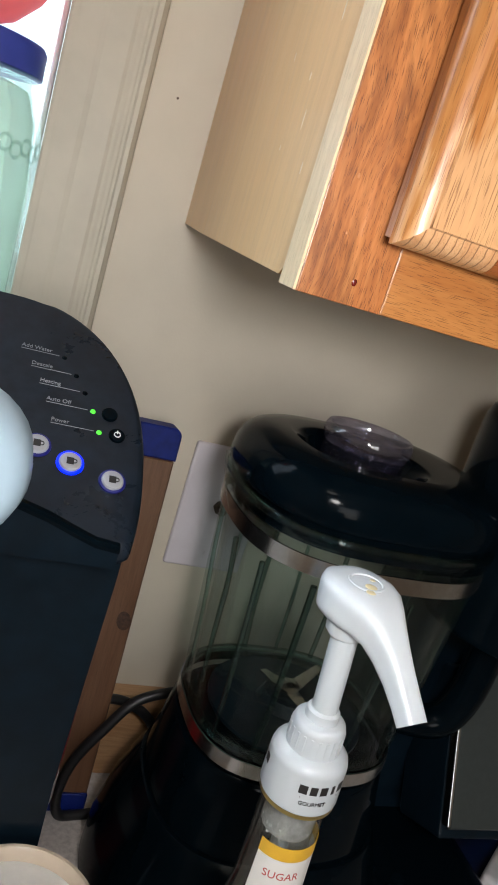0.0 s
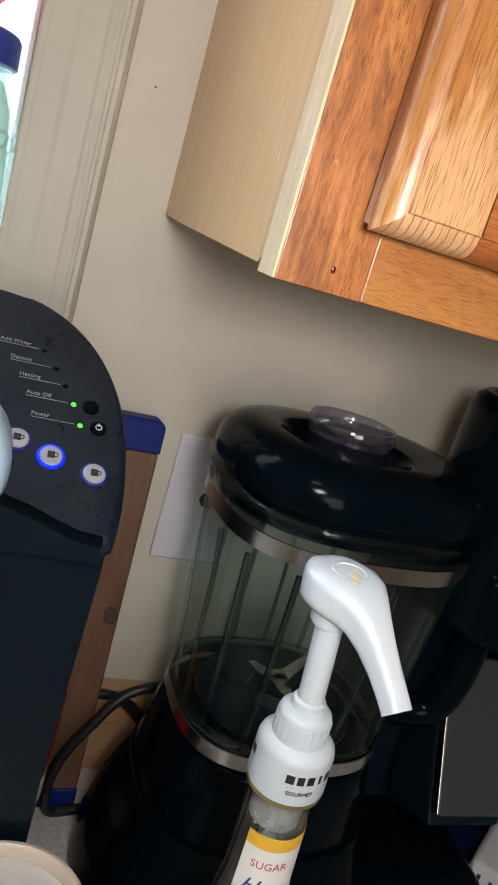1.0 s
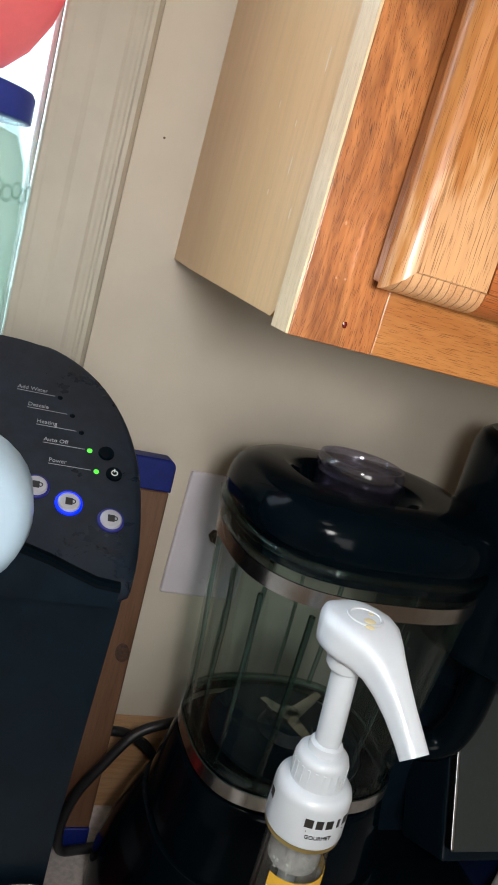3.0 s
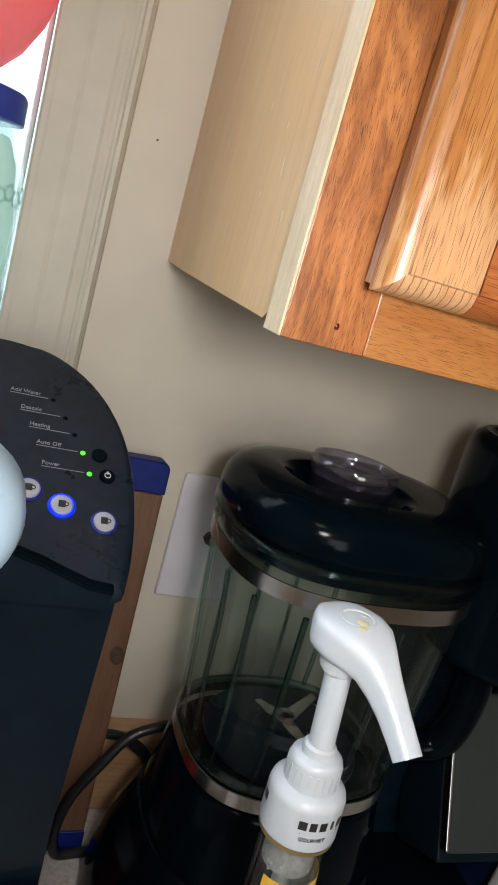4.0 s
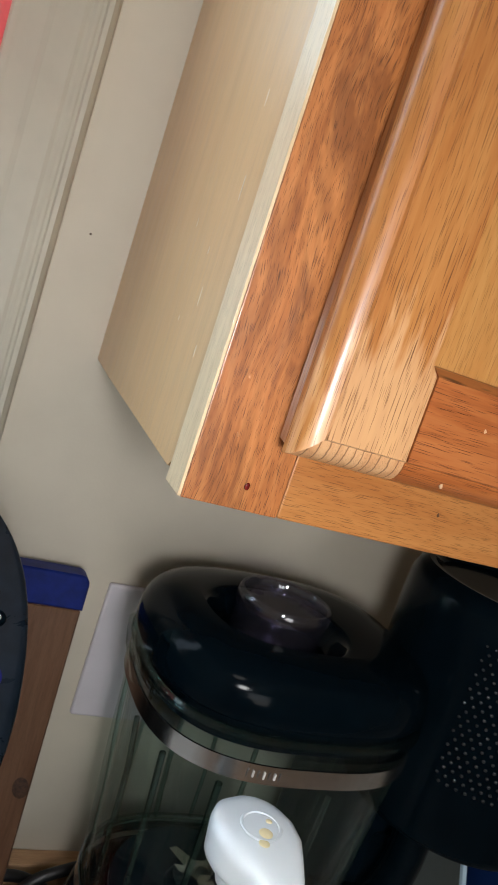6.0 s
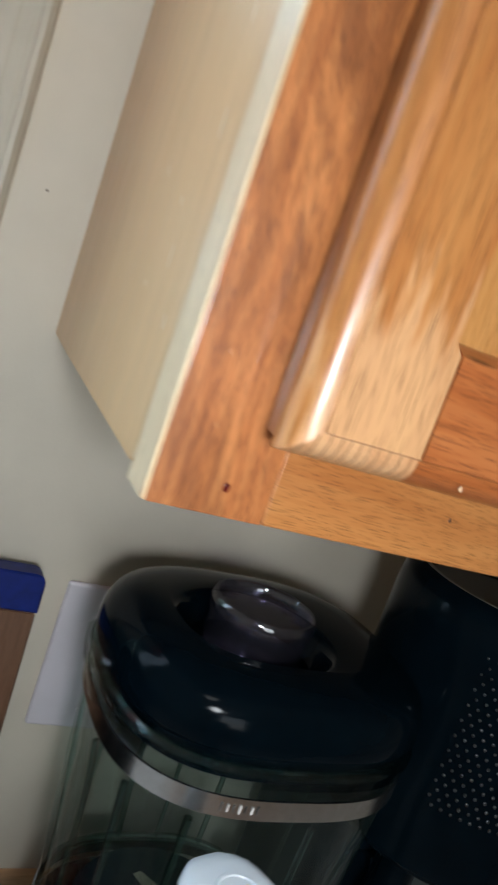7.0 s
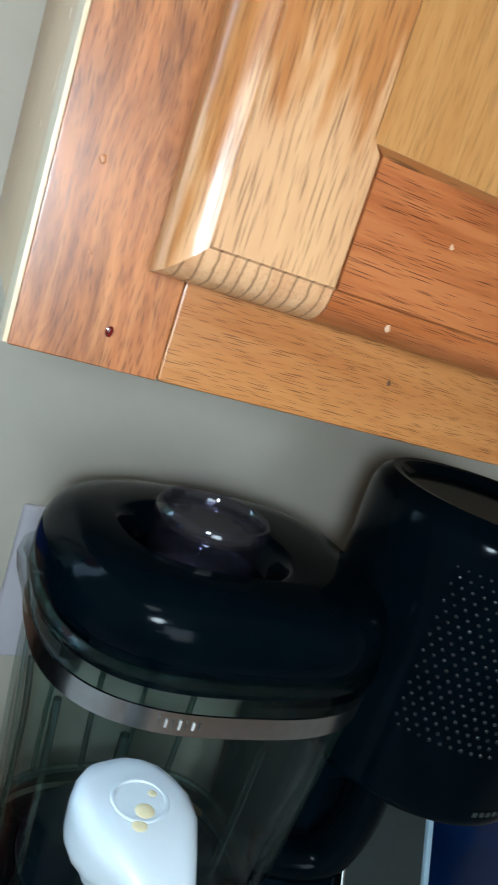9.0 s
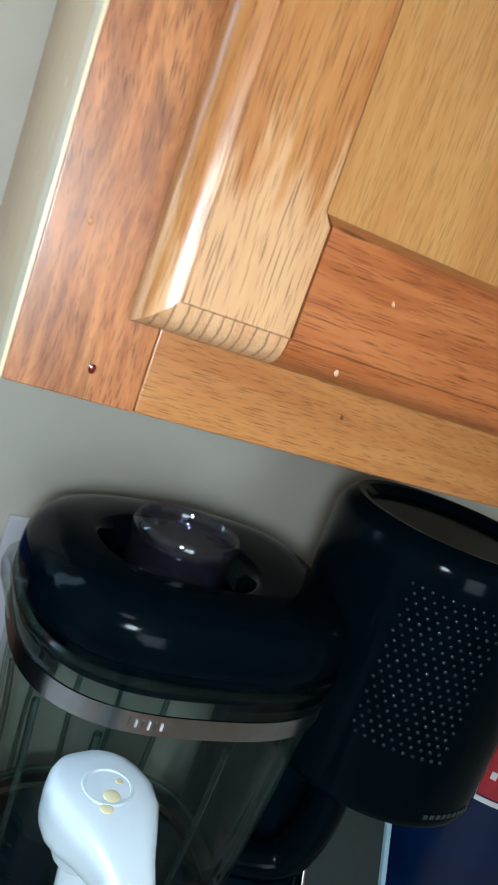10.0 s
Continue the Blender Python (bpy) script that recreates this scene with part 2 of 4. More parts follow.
SATIN = plain("black_satin_plastic", (0.0032, 0.0085, 0.0145), 0.30, spread=0.25, relief=0.08, smudge=0.15, spec=0.16)
PANELB = plain("dusty_black_panel", (0.007, 0.012, 0.020), 0.24, spread=0.35, scale=120, smudge=0.3, spec=0.35)
STEEL = plain("brushed_steel", (0.55, 0.55, 0.54), 0.24, 1.0, spread=0.1, scale=200)
DARKSTEEL = plain("grey_metal_panel", (0.050, 0.060, 0.060), 0.34, 0.3, spread=0.06, scale=200)
SILVER = plain("silver_plastic", (0.44, 0.58, 0.69), 0.35, 0.0, spread=0.03, coat=0.4)
WHITE = plain("white_pump_plastic", (0.53, 0.57, 0.60), 0.32, spread=0.02, coat=0.3)
WHITE.node_tree.nodes["Principled BSDF"].inputs["Subsurface Weight"].default_value = 0.12
WHITE.node_tree.nodes["Principled BSDF"].inputs["Subsurface Radius"].default_value = (0.006, 0.005, 0.004)
CREAM = plain("cream_ceramic", (0.66, 0.55, 0.43), 0.22, spread=0.07, scale=40, coat=0.4)
MILKWHITE = plain("white_filling", (0.80, 0.78, 0.74), 0.6, spread=0.05, scale=120, relief=0.3)
PLATE = plain("lilac_white_plate", (0.62, 0.58, 0.62), 0.38, spread=0.04, scale=30)
RUST = plain("dark_worn_metal", (0.10, 0.075, 0.055), 0.5, 0.7, spread=0.5, scale=500)
JARGLASS = glass("green_jar_glass", (0.968, 0.994, 0.989), bent=0.08, deep=(0.80, 0.97, 0.94), gloss=0.012)
RIBGLASS = glass("teal_glass_edge", (0.89, 0.97, 0.96), bent=0.30, deep=(0.62, 0.93, 0.89))
BOTTLEGLASS = glass("clear_bottle_glass", (0.95, 0.96, 0.95))
MASONGLASS = glass("pale_mason_glass", (0.93, 0.98, 0.96), 0.08)
CAPGLASS = glass("smoky_cap_plastic", (0.80, 0.79, 0.90), 0.06, bent=0.15, gloss=0.10, milk=0.004)
PANE = glass("window_glass", (0.97, 0.98, 0.98), bent=0.0)
BLADE = plain("blade_steel", (0.6, 0.58, 0.52), 0.2, 1.0)
PINK = plain("pink_plastic", (0.85, 0.33, 0.33), 0.45, spread=0.08, scale=30)
PINK.node_tree.nodes["Principled BSDF"].inputs["Subsurface Weight"].default_value = 0.5
PINK.node_tree.nodes["Principled BSDF"].inputs["Subsurface Radius"].default_value = (0.05, 0.02, 0.02)


def lit_through(m, share):
    """Lets light from behind show through a thin-walled or milky thing."""
    n, l = m.node_tree.nodes, m.node_tree.links
    b, tr, mx = n["Principled BSDF"], n.new("ShaderNodeBsdfTranslucent"), n.new("ShaderNodeMixShader")
    l.new(b.inputs["Base Color"].links[0].from_socket, tr.inputs["Color"])
    mx.inputs[0].default_value = share
    l.new(b.outputs[0], mx.inputs[1])
    l.new(tr.outputs[0], mx.inputs[2])
    l.new(mx.outputs[0], n["Material Output"].inputs["Surface"])


lit_through(PINK, 0.5)
NAVY = plain("navy_lid_plastic", (0.025, 0.05, 0.32), 0.4)
PALEFILL = plain("pale_green_filling", (0.88, 0.93, 0.87), 0.6, spread=0.05, scale=50)
lit_through(PALEFILL, 0.65)
RED = plain("red_plastic", (0.30, 0.010, 0.010), 0.4)
LABEL = plain("white_paper_label", (0.76, 0.74, 0.71), 0.55, spread=0.03)
YELLOW = plain("yellow_print", (0.72, 0.42, 0.03), 0.5)
INK = plain("black_ink", (0.015, 0.014, 0.014), 0.5)
REDINK = plain("red_ink", (0.45, 0.05, 0.05), 0.5)
BLUEINK = plain("blue_ink", (0.02, 0.03, 0.22), 0.5)
GREYINK = plain("pale_grey_print", (0.26, 0.27, 0.29), 0.5)
NECK_PALE = plain("neck_pale_grey", (0.40, 0.40, 0.40), 0.25, spread=0.25, scale=300, coat=0.3)
FOAM = plain("white_foam", (0.7, 0.7, 0.7), 0.2, coat=0.5)
SYRUP = glass("clear_syrup", (0.93, 0.90, 0.84), bent=0.1)
FOIL = plain("gold_foil", (0.45, 0.34, 0.12), 0.3, 0.9)
STAIN = plain("syrup_stain", (0.62, 0.54, 0.32), 0.4)
CORD = plain("black_rubber_cord", (0.010, 0.010, 0.011), 0.42)
BLUEPACK = plain("blue_packaging", (0.003, 0.012, 0.055), 0.35, spread=0.3, scale=30)
REDPACK = plain("red_packaging", (0.36, 0.02, 0.03), 0.4, spread=0.2)
BASKET = plain("white_basket_plastic", (0.55, 0.54, 0.55), 0.45, spread=0.05)
VARNISH = plain("amber_varnish_drip", (0.36, 0.14, 0.04), 0.4)
KNOT = plain("dark_pin_knot", (0.10, 0.04, 0.015), 0.5)
RESIN = plain("dark_red_resin", (0.10, 0.008, 0.006), 0.15, coat=0.5)
SMEAR = plain("pale_smear", (0.66, 0.52, 0.36), 0.4)
FLECK = plain("cream_paint_fleck", (0.54, 0.34, 0.20), 0.5)
GREEN_LED = glow("green_led", (0.12, 0.9, 0.04), 1.1)
BLUE_RING = glow("blue_ring", (0.0, 0.012, 1.0), 2.2)
BLUE_DIM = glow("blue_ring_dim", (0.04, 0.05, 0.9), 0.06)
BUTTON = plain("silver_button", (0.36, 0.37, 0.40), 0.35, 0.2, spread=0.03)


# ---- mesh helpers ----
def obj(name, bm, mat, smooth=True):
    bmesh.ops.recalc_face_normals(bm, faces=bm.faces)
    me = bpy.data.meshes.new(name)
    bm.to_mesh(me)
    bm.free()
    me.materials.append(mat)
    if smooth:
        for p in me.polygons:
            p.use_smooth = True
        me.set_sharp_from_angle(angle=radians(38))
    ob = new(name, me)
    if smooth:
        # flat faces stay flat beside their rounded edges
        md = ob.modifiers.new("weighted_normal", "WEIGHTED_NORMAL")
        md.keep_sharp = True
    return ob


def part(name, bm, mat, parent, label="", smooth=True):
    ob = obj(name, bm, mat, smooth)
    ob.parent = parent
    if label:
        tagged(ob, label)
    return ob


def thing(name, at, label, category, group="", kind=""):
    ob = new(name)
    ob.location = at
    ob.empty_display_size = 0.02
    return tagged(ob, label, category, group, kind)


def box(x0, x1, y0, y1, z0, z1, bevel=0.0, seg=2):
    bm = bmesh.new()
    bmesh.ops.create_cube(bm, size=1)
    for v in bm.verts:
        v.co = Vector(((x0 + x1) / 2 + v.co.x * (x1 - x0), (y0 + y1) / 2 + v.co.y * (y1 - y0), (z0 + z1) / 2 + v.co.z * (z1 - z0)))
    if bevel:
        bmesh.ops.bevel(bm, geom=bm.edges[:], offset=bevel, segments=seg, profile=0.5, affect="EDGES")
    return bm


def loft(rings, cap=True, closed=False):
    """Quads between rings of equal length; end caps as fans."""
    bm = bmesh.new()
    vs = [[bm.verts.new(p) for p in r] for r in rings]
    k = len(rings[0])
    pairs = list(zip(vs, vs[1:])) + ([(vs[-1], vs[0])] if closed else [])
    for a, b in pairs:
        for i in range(k):
            bm.faces.new((a[i], a[(i + 1) % k], b[(i + 1) % k], b[i]))
    if cap and not closed:
        for r in (vs[0], vs[-1]):
            c = bm.verts.new(sum((v.co for v in r), Vector()) / k)
            for i in range(k):
                bm.faces.new((r[i], r[(i + 1) % k], c))
    return bm


def circle(r, z, k=48, cx=0.0, cy=0.0):
    return [(cx + r * math.cos(2 * math.pi * i / k), cy + r * math.sin(2 * math.pi * i / k), z) for i in range(k)]


def lathe(profile, k=48, cx=0.0, cy=0.0, cap=True, closed=False):
    return loft([circle(max(r, 1e-5), z, k, cx, cy) for r, z in profile], cap, closed)


def squircle(a, b, z, e=3.0, turn=0.0, k=72, flute=0.0, nflute=0, cx=0.0, cy=0.0):
    out = []
    for i in range(k):
        t = 2 * math.pi * i / k
        c, s = math.cos(t), math.sin(t)
        r = (abs(c) ** e + abs(s) ** e) ** (-1 / e) * (1 + flute * math.cos(nflute * t))
        x, y = a * r * c, b * r * s
        u = radians(turn)
        out.append((cx + x * math.cos(u) - y * math.sin(u), cy + x * math.sin(u) + y * math.cos(u), z))
    return out


def tube(points, r, k=12, steps=8):
    """A round cord through the points (Catmull-Rom)."""
    P = [Vector(p) for p in points]
    P = [2 * P[0] - P[1]] + P + [2 * P[-1] - P[-2]]
    path = []
    for i in range(1, len(P) - 2):
        a, b, c, d = P[i - 1:i + 3]
        for s in range(steps):
            t = s / steps
            path.append(0.5 * ((2 * b) + (c - a) * t + (2 * a - 5 * b + 4 * c - d) * t * t + (3 * b - a - 3 * c + d) * t ** 3))
    path.append(P[-2])
    rings, up = [], Vector((0.3, 0.2, 1)).normalized()
    for i, p in enumerate(path):
        d = (path[min(i + 1, len(path) - 1)] - path[max(i - 1, 0)]).normalized()
        x = d.cross(up).normalized()
        y = x.cross(d)
        up = y
        rings.append([p + r * (math.cos(2 * math.pi * j / k) * x + math.sin(2 * math.pi * j / k) * y) for j in range(k)])
    return loft(rings)


def moved(bm, m):
    bm.transform(m)
    return bm


def words(name, text, size, mat, parent, m, depth=0.0003, shear=0.0):
    """Raised lettering in the built-in font, lying in the xy plane of m."""
    cu = bpy.data.curves.new(name, "FONT")
    cu.body, cu.size, cu.extrude, cu.shear, cu.resolution_u = text, size, depth, shear, 3
    tmp = new(name, cu)
    me = bpy.data.meshes.new_from_object(tmp)
    bpy.data.objects.remove(tmp)
    me.transform(m)
    me.materials.clear()
    me.materials.append(mat)
    ob = new(name, me)
    ob.parent = parent
    return ob


def extrude_profile(profile, z0, z1):
    """A closed (x, y) profile drawn up from z0 to z1."""
    return loft([[(x, y, z) for x, y in profile] for z in (z0, z1)])


# ---- the room ----
X0, X1, Y0, Y1, H = -1.7, 2.3, -3.2, 0.0, 2.45
WX0, WX1, WZ0, WZ1 = -0.93, -0.108, 1.246, 2.12      # window opening


def structure(name, bm, mat, label, category):
    return tagged(obj(name, bm, mat, False), label, category, "", "structure")


bm = bmesh.new()
for x0, x1, z0, z1 in ((X0 - 0.12, WX0, 0, H), (WX1, X1 + 0.12, 0, H), (WX0, WX1, 0, WZ0), (WX0, WX1, WZ1, H)):
    tmp = bpy.data.meshes.new("t")
    b2 = box(x0, x1, 0.0, 0.12, z0, z1)
    b2.to_mesh(tmp)
    b2.free()
    bm.from_mesh(tmp)
bmesh.ops.remove_doubles(bm, verts=bm.verts, dist=1e-5)
wall = structure("wall_north", bm, WALL, "taupe painted wall with a window opening", "wall")
# opposite wall, with an opening only for the added fill lamp
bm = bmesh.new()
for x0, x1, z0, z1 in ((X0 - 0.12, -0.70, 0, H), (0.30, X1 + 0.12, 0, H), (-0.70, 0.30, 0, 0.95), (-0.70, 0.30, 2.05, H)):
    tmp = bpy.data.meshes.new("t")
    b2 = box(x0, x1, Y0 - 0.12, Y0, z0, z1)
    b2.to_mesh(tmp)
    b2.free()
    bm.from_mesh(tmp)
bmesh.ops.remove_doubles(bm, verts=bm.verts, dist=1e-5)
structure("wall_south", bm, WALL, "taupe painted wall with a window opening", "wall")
structure("wall_west", box(X0 - 0.12, X0, Y0, Y1, 0, H), WALL, "plain taupe painted side wall", "wall")
structure("wall_east", box(X1, X1 + 0.12, Y0, Y1, 0, H), WALL, "plain taupe painted side wall", "wall")
structure("ceiling", box(X0 - 0.12, X1 + 0.12, Y0 - 0.12, 0.12, H, H + 0.1), CEIL, "plain white painted ceiling", "ceiling")
structure("floor", box(X0 - 0.12, X1 + 0.12, Y0 - 0.12, 0.12, -0.1, 0), FLOOR, "brown oak floor", "floor")
structure("worktop", box(X0, X1, -0.635, -0.001, 0.862, 0.90, 0.004), COUNTER, "grey speckled laminate worktop along the wall", "worktop")
structure("worktop_base", box(X0 + 0.002, X1 - 0.002, -0.60, -0.002, 0.0, 0.8615), RAIL_OAK, "plain oak cupboard fronts under the worktop", "base cabinet")
structure("backsplash", box(X0, X1, -0.018, -0.0005, 0.9005, 0.988, 0.002), SPLASH_OAK, "low pale pine backsplash strip with knots", "backsplash")

# window casing: moulded, painted like the wall
casing_profile = [(-0.108, 0.0), (-0.108, -0.0100), (-0.1065, -0.0110), (-0.103, -0.0110), (-0.1015, -0.0107), (-0.0870, -0.0109),
                  (-0.083, -0.0116), (-0.0670, -0.0118), (-0.0645, -0.0111), (-0.0625, -0.0111), (-0.0605, -0.0117), (-0.0585, -0.0117), (-0.0570, -0.0111), (-0.0555, -0.0112),
                  (-0.054, -0.0124), (-0.0510, -0.0125), (-0.0480, -0.0090), (-0.0465, -0.0045), (-0.046, 0.0)]
structure("trim", extrude_profile(casing_profile, WZ0 - 0.03, WZ1 + 0.06), TRIM, "moulded taupe painted window casing", "window casing")
win = tagged(new("window_1"), "bright kitchen window with white sash", "window", "", "structure")
for nm, b in (("sash_stile", box(WX1 - 0.006, WX1 - 0.001, 0.075, 0.11, WZ0, WZ1, 0.003)), ("sash_stile", box(WX0 + 0.001, WX0 + 0.05, 0.075, 0.11, WZ0, WZ1, 0.003)),
              ("sash_rail", box(WX0 + 0.05, WX1 - 0.006, 0.075, 0.11, WZ0, WZ0 + 0.05, 0.003)), ("sash_rail", box(WX0 + 0.05, WX1 - 0.006, 0.075, 0.11, WZ1 - 0.05, WZ1 - 0.001, 0.003))):
    part(nm, b, CEIL, win)
pane = part("pane", box(WX0 + 0.05, WX1 - 0.006, 0.090, 0.094, WZ0 + 0.05, WZ1 - 0.05), PANE, win)
pane.visible_shadow = False
part("window_sill", box(WX0 + 0.001, WX1 - 0.001, -0.03, 0.074, WZ0 - 0.018, WZ0 + 0.001, 0.004), TRIM, win)
tagged(obj("backdrop", box(-6, 4, 4.0, 4.02, -1, 5), glow("bright_daylight", (0.82, 0.97, 1.0), 1.6), False), "pale overcast daylight outside the window", "backdrop", "", "structure")

# unseen window, added to house the fill lamp
added_win = tagged(new("unseen_window"), "unseen added window with white frame in the opposite wall", "window", "", "structure")
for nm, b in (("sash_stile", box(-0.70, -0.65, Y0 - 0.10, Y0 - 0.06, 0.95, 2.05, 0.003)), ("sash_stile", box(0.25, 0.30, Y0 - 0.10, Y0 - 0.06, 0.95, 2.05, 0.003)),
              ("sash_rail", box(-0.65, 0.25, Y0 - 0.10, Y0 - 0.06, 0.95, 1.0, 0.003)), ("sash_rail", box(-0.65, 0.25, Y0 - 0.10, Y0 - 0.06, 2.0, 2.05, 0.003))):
    part(nm, b, CEIL, added_win)
added_pane = part("pane", box(-0.65, 0.25, Y0 - 0.082, Y0 - 0.078, 1.0, 2.0), PANE, added_win)
added_pane.visible_shadow = False

nail = thing("nail", (-0.026, 0, 1.472), "tiny dark nail in the painted wall", "nail")
part("nail_head", moved(lathe([(0.0009, -0.0004), (0.0008, 0.0006), (0.0003, 0.0008)], 12), Matrix.Rotation(radians(90), 4, "X")), RUST, nail)


# ---- wall cabinet ----
def wall_cabinet():
    c = thing("wall_cabinet", (0, 0, 1.3815), "oak wall cabinet with framed door and pale side", "cabinet")
    W, HT, YF, YB = 0.44, 0.78, -0.2745, -0.254
    side = [(YB, 0.0110), (YB + 0.010, 0.0035), (-0.06, 0.0080), (-0.0005, 0.0105), (-0.0005, HT), (YB, HT)]
    part("side_panel", loft([[(x, y, zz) for y, zz in side] for x in (0.002, 0.015)]), SIDE_OAK, c, "pale glossy veneered side panel", False)
    part("side_panel", box(W - 0.015, W - 0.002, YB, -0.0005, 0.0085, HT, 0.0008), SIDE_OAK, c)
    part("bottom_panel", box(0.015, W - 0.015, YB, -0.0005, 0.020, 0.034), SIDE_OAK, c)
    part("top_panel", box(0.015, W - 0.015, YB, -0.0005, HT - 0.014, HT - 0.001), SIDE_OAK, c)
    # face frame; its left edge shows paler wood
    part("frame_stile", box(0.0012, 0.041, YF, YB, 0, HT, 0.0006), STILE_OAK, c, "reddish oak stile with wavy grain")
    part("frame_edge", box(0.0, 0.0012, YF + 0.0005, YB, 0.0003, HT, 0.0001), EDGE_OAK, c, "pale bare edge of the stile")
    part("frame_stile", box(W - 0.041, W, YF, YB, 0, HT, 0.0012), STILE_OAK, c)
    part("frame_rail", box(0.0412, W - 0.0412, YF + 0.0002, YB, 0.0, 0.041, 0.0010), RAIL_OAK, c, "pale straight-grained bottom rail")
    part("frame_rail", box(0.0412, W - 0.0412, YF + 0.0002, YB, HT - 0.041, HT, 0.0010), RAIL_OAK, c)
    # overlay door with a rounded outer edge and a flat recessed panel
    door = new("door")
    door.parent = c
    DX0, DX1, DZ0, DZ1 = 0.0275, W - 0.0275, 0.0285, HT - 0.0285
    yb, yf = YF - 0.002, -0.3000
    SW, RW = 0.0435, 0.0460

    def moulded(width, bevel_in):
        """A door member, its outer edge at x=0 running along z: rounded bead outside, small bevel inside."""
        t = yb - yf
        prof = [(0.0030, 0.0), (0.0022, -t * 0.40), (0.0004, -t * 0.46), (0.0, -t * 0.50)]
        for i in range(7):
            u = radians(90 * i / 6)
            prof.append((0.0088 * (1 - math.cos(u)), -t * 0.50 - t * 0.44 * math.sin(u)))
        prof += [(0.0094, -t * 0.945), (0.0100, -t), (width - bevel_in, -t), (width - 0.0008, -t + 0.0045), (width, -t + 0.0065), (width, 0.0)]
        return [(x, y + yb) for x, y in prof]

    # left stile: bead along the outer edge; the lower end is beaded too, in end grain
    prof = moulded(SW, 0.0035)
    bead_w = 0.0100
    square = prof[:-4] + [(SW - 0.0012, yf), (SW - 0.0004, yf + 0.0003), (SW, yf + 0.0012), (SW, yb)]
    lst = loft([[(DX0 + x, y, z) for x, y in q] for q, z in ((square, DZ0 + bead_w), (square, DZ0 + RW - 0.0035), (prof, DZ0 + RW), (prof, DZ1))])
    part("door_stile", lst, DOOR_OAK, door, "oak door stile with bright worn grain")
    # mitred lower end of the stile: profile swept along x, sheared at the corner
    end = []
    for s in (0, 1):
        ring = []
        for x, y in prof[:13]:
            ring.append((DX0 + (min(x, bead_w) if s == 0 else SW), y, DZ0 + min(x, bead_w)))
        ring.append((DX0 + (bead_w if s == 0 else SW), yb, DZ0 + bead_w))
        end.append(ring)
    part("stile_end", loft(end), ENDGRAIN, door, "beaded end grain at the stile's foot")
    corner = []
    for s in (0, 1):
        ring = []
        for x, y in prof[:13]:
            ring.append((DX0 + min(x, bead_w), y, DZ0 + (min(x, bead_w) if s == 0 else bead_w)))
        ring.append((DX0 + bead_w, yb, DZ0 + bead_w))
        corner.append(ring)
    part("stile_corner", loft(corner), DOOR_OAK, door)
    rst = loft([[(DX1 - x, y, z) for x, y in prof] for z in (DZ0, DZ1)])
    part("door_stile", rst, DOOR_OAK, door)
    rprof = moulded(RW, 0.0035)
    part("door_rail", loft([[(xx, y, DZ0 + x) for x, y in rprof] for xx in (DX0 + SW + 0.0003, DX1 - SW)]), DRAIL_OAK, door, "redder oak door rail with horizontal grain")
    part("door_rail", loft([[(xx, y, DZ1 - x) for x, y in rprof] for xx in (DX0 + SW + 0.0003, DX1 - SW)]), DRAIL_OAK, door)
    part("door_panel", box(DX0 + SW - 0.006, DX1 - SW + 0.006, yf + 0.0075, yb, DZ0 + RW - 0.006, DZ1 - RW + 0.006), PANEL_OAK, door, "pale flat recessed oak panel")
    for y, z, h in ((-0.214, 0.072, 0.010), (-0.205, 0.092, 0.004), (-0.226, 0.118, 0.012), (-0.190, 0.060, 0.003), (-0.232, 0.050, 0.006), (-0.170, 0.105, 0.005), (-0.221, 0.155, 0.008)):
        part("paint_smear", moved(loft([squircle(0.0009, h / 2, 0.0, 2, 0, 12), squircle(0.0006, h / 2.4, 0.00025, 2, 0, 12)]), Matrix.Translation((0.0021, y, z)) @ Matrix.Rotation(radians(-90), 4, "Y") @ Matrix.Rotation(radians(90), 4, "Z")), SMEAR, c)
    # dried resin drop and paint flecks
    for nm, x, y, z, r, mat in (("resin_drop", 0.0252, YF - 0.0003, 0.0098, 0.0012, RESIN), ("varnish_drip", 0.0125, YF - 0.0002, 0.0500, 0.0009, VARNISH), ("varnish_drip", 0.0150, YF - 0.0002, 0.0280, 0.0006, VARNISH), ("pin_knot", 0.1120, YF - 0.0001, 0.0170, 0.0007, KNOT), ("paint_fleck", 0.0985, yf - 0.0002, 0.0575, 0.0006, FLECK), ("paint_fleck", 0.0895, yf + 0.0010, 0.0330, 0.0008, FLECK)):
        b = bmesh.new()
        bmesh.ops.create_icosphere(b, subdivisions=2, radius=r)
        for v in b.verts:
            v.co.y *= 0.4
            v.co.z *= 1.3
            v.co += v.co.normalized() * 0.0004 * noise.noise(v.co * 1500) + Vector((x, y, z))
        part(nm, b, mat, c)
    return c


ENDGRAIN = oak("oak_end_grain", (0.592, 0.352, 0.174), (0.528, 0.280, 0.128), (0.400, 0.184, 0.074), "Z", 1.3, 0.9, checks=85.0, pore_gap=0.001, pore_len=0.003, pores=0.4)
wall_cabinet()


# ---- wall plate with cable jack ----
plate = thing("wall_plate", (0.0935, 0, 1.1725), "white wall plate with a small dark metal cable jack", "wall plate")
part("plate", box(-0.035, 0.035, -0.0055, -0.0003, -0.057, 0.057, 0.0025, 3), PLATE, plate)
part("jack_nut", moved(lathe([(0.0062, 0), (0.0062, 0.003)], 6), pose(0, -0.0055, 0.003, 90, 0, 0)), RUST, plate, "dark hexagonal nut")
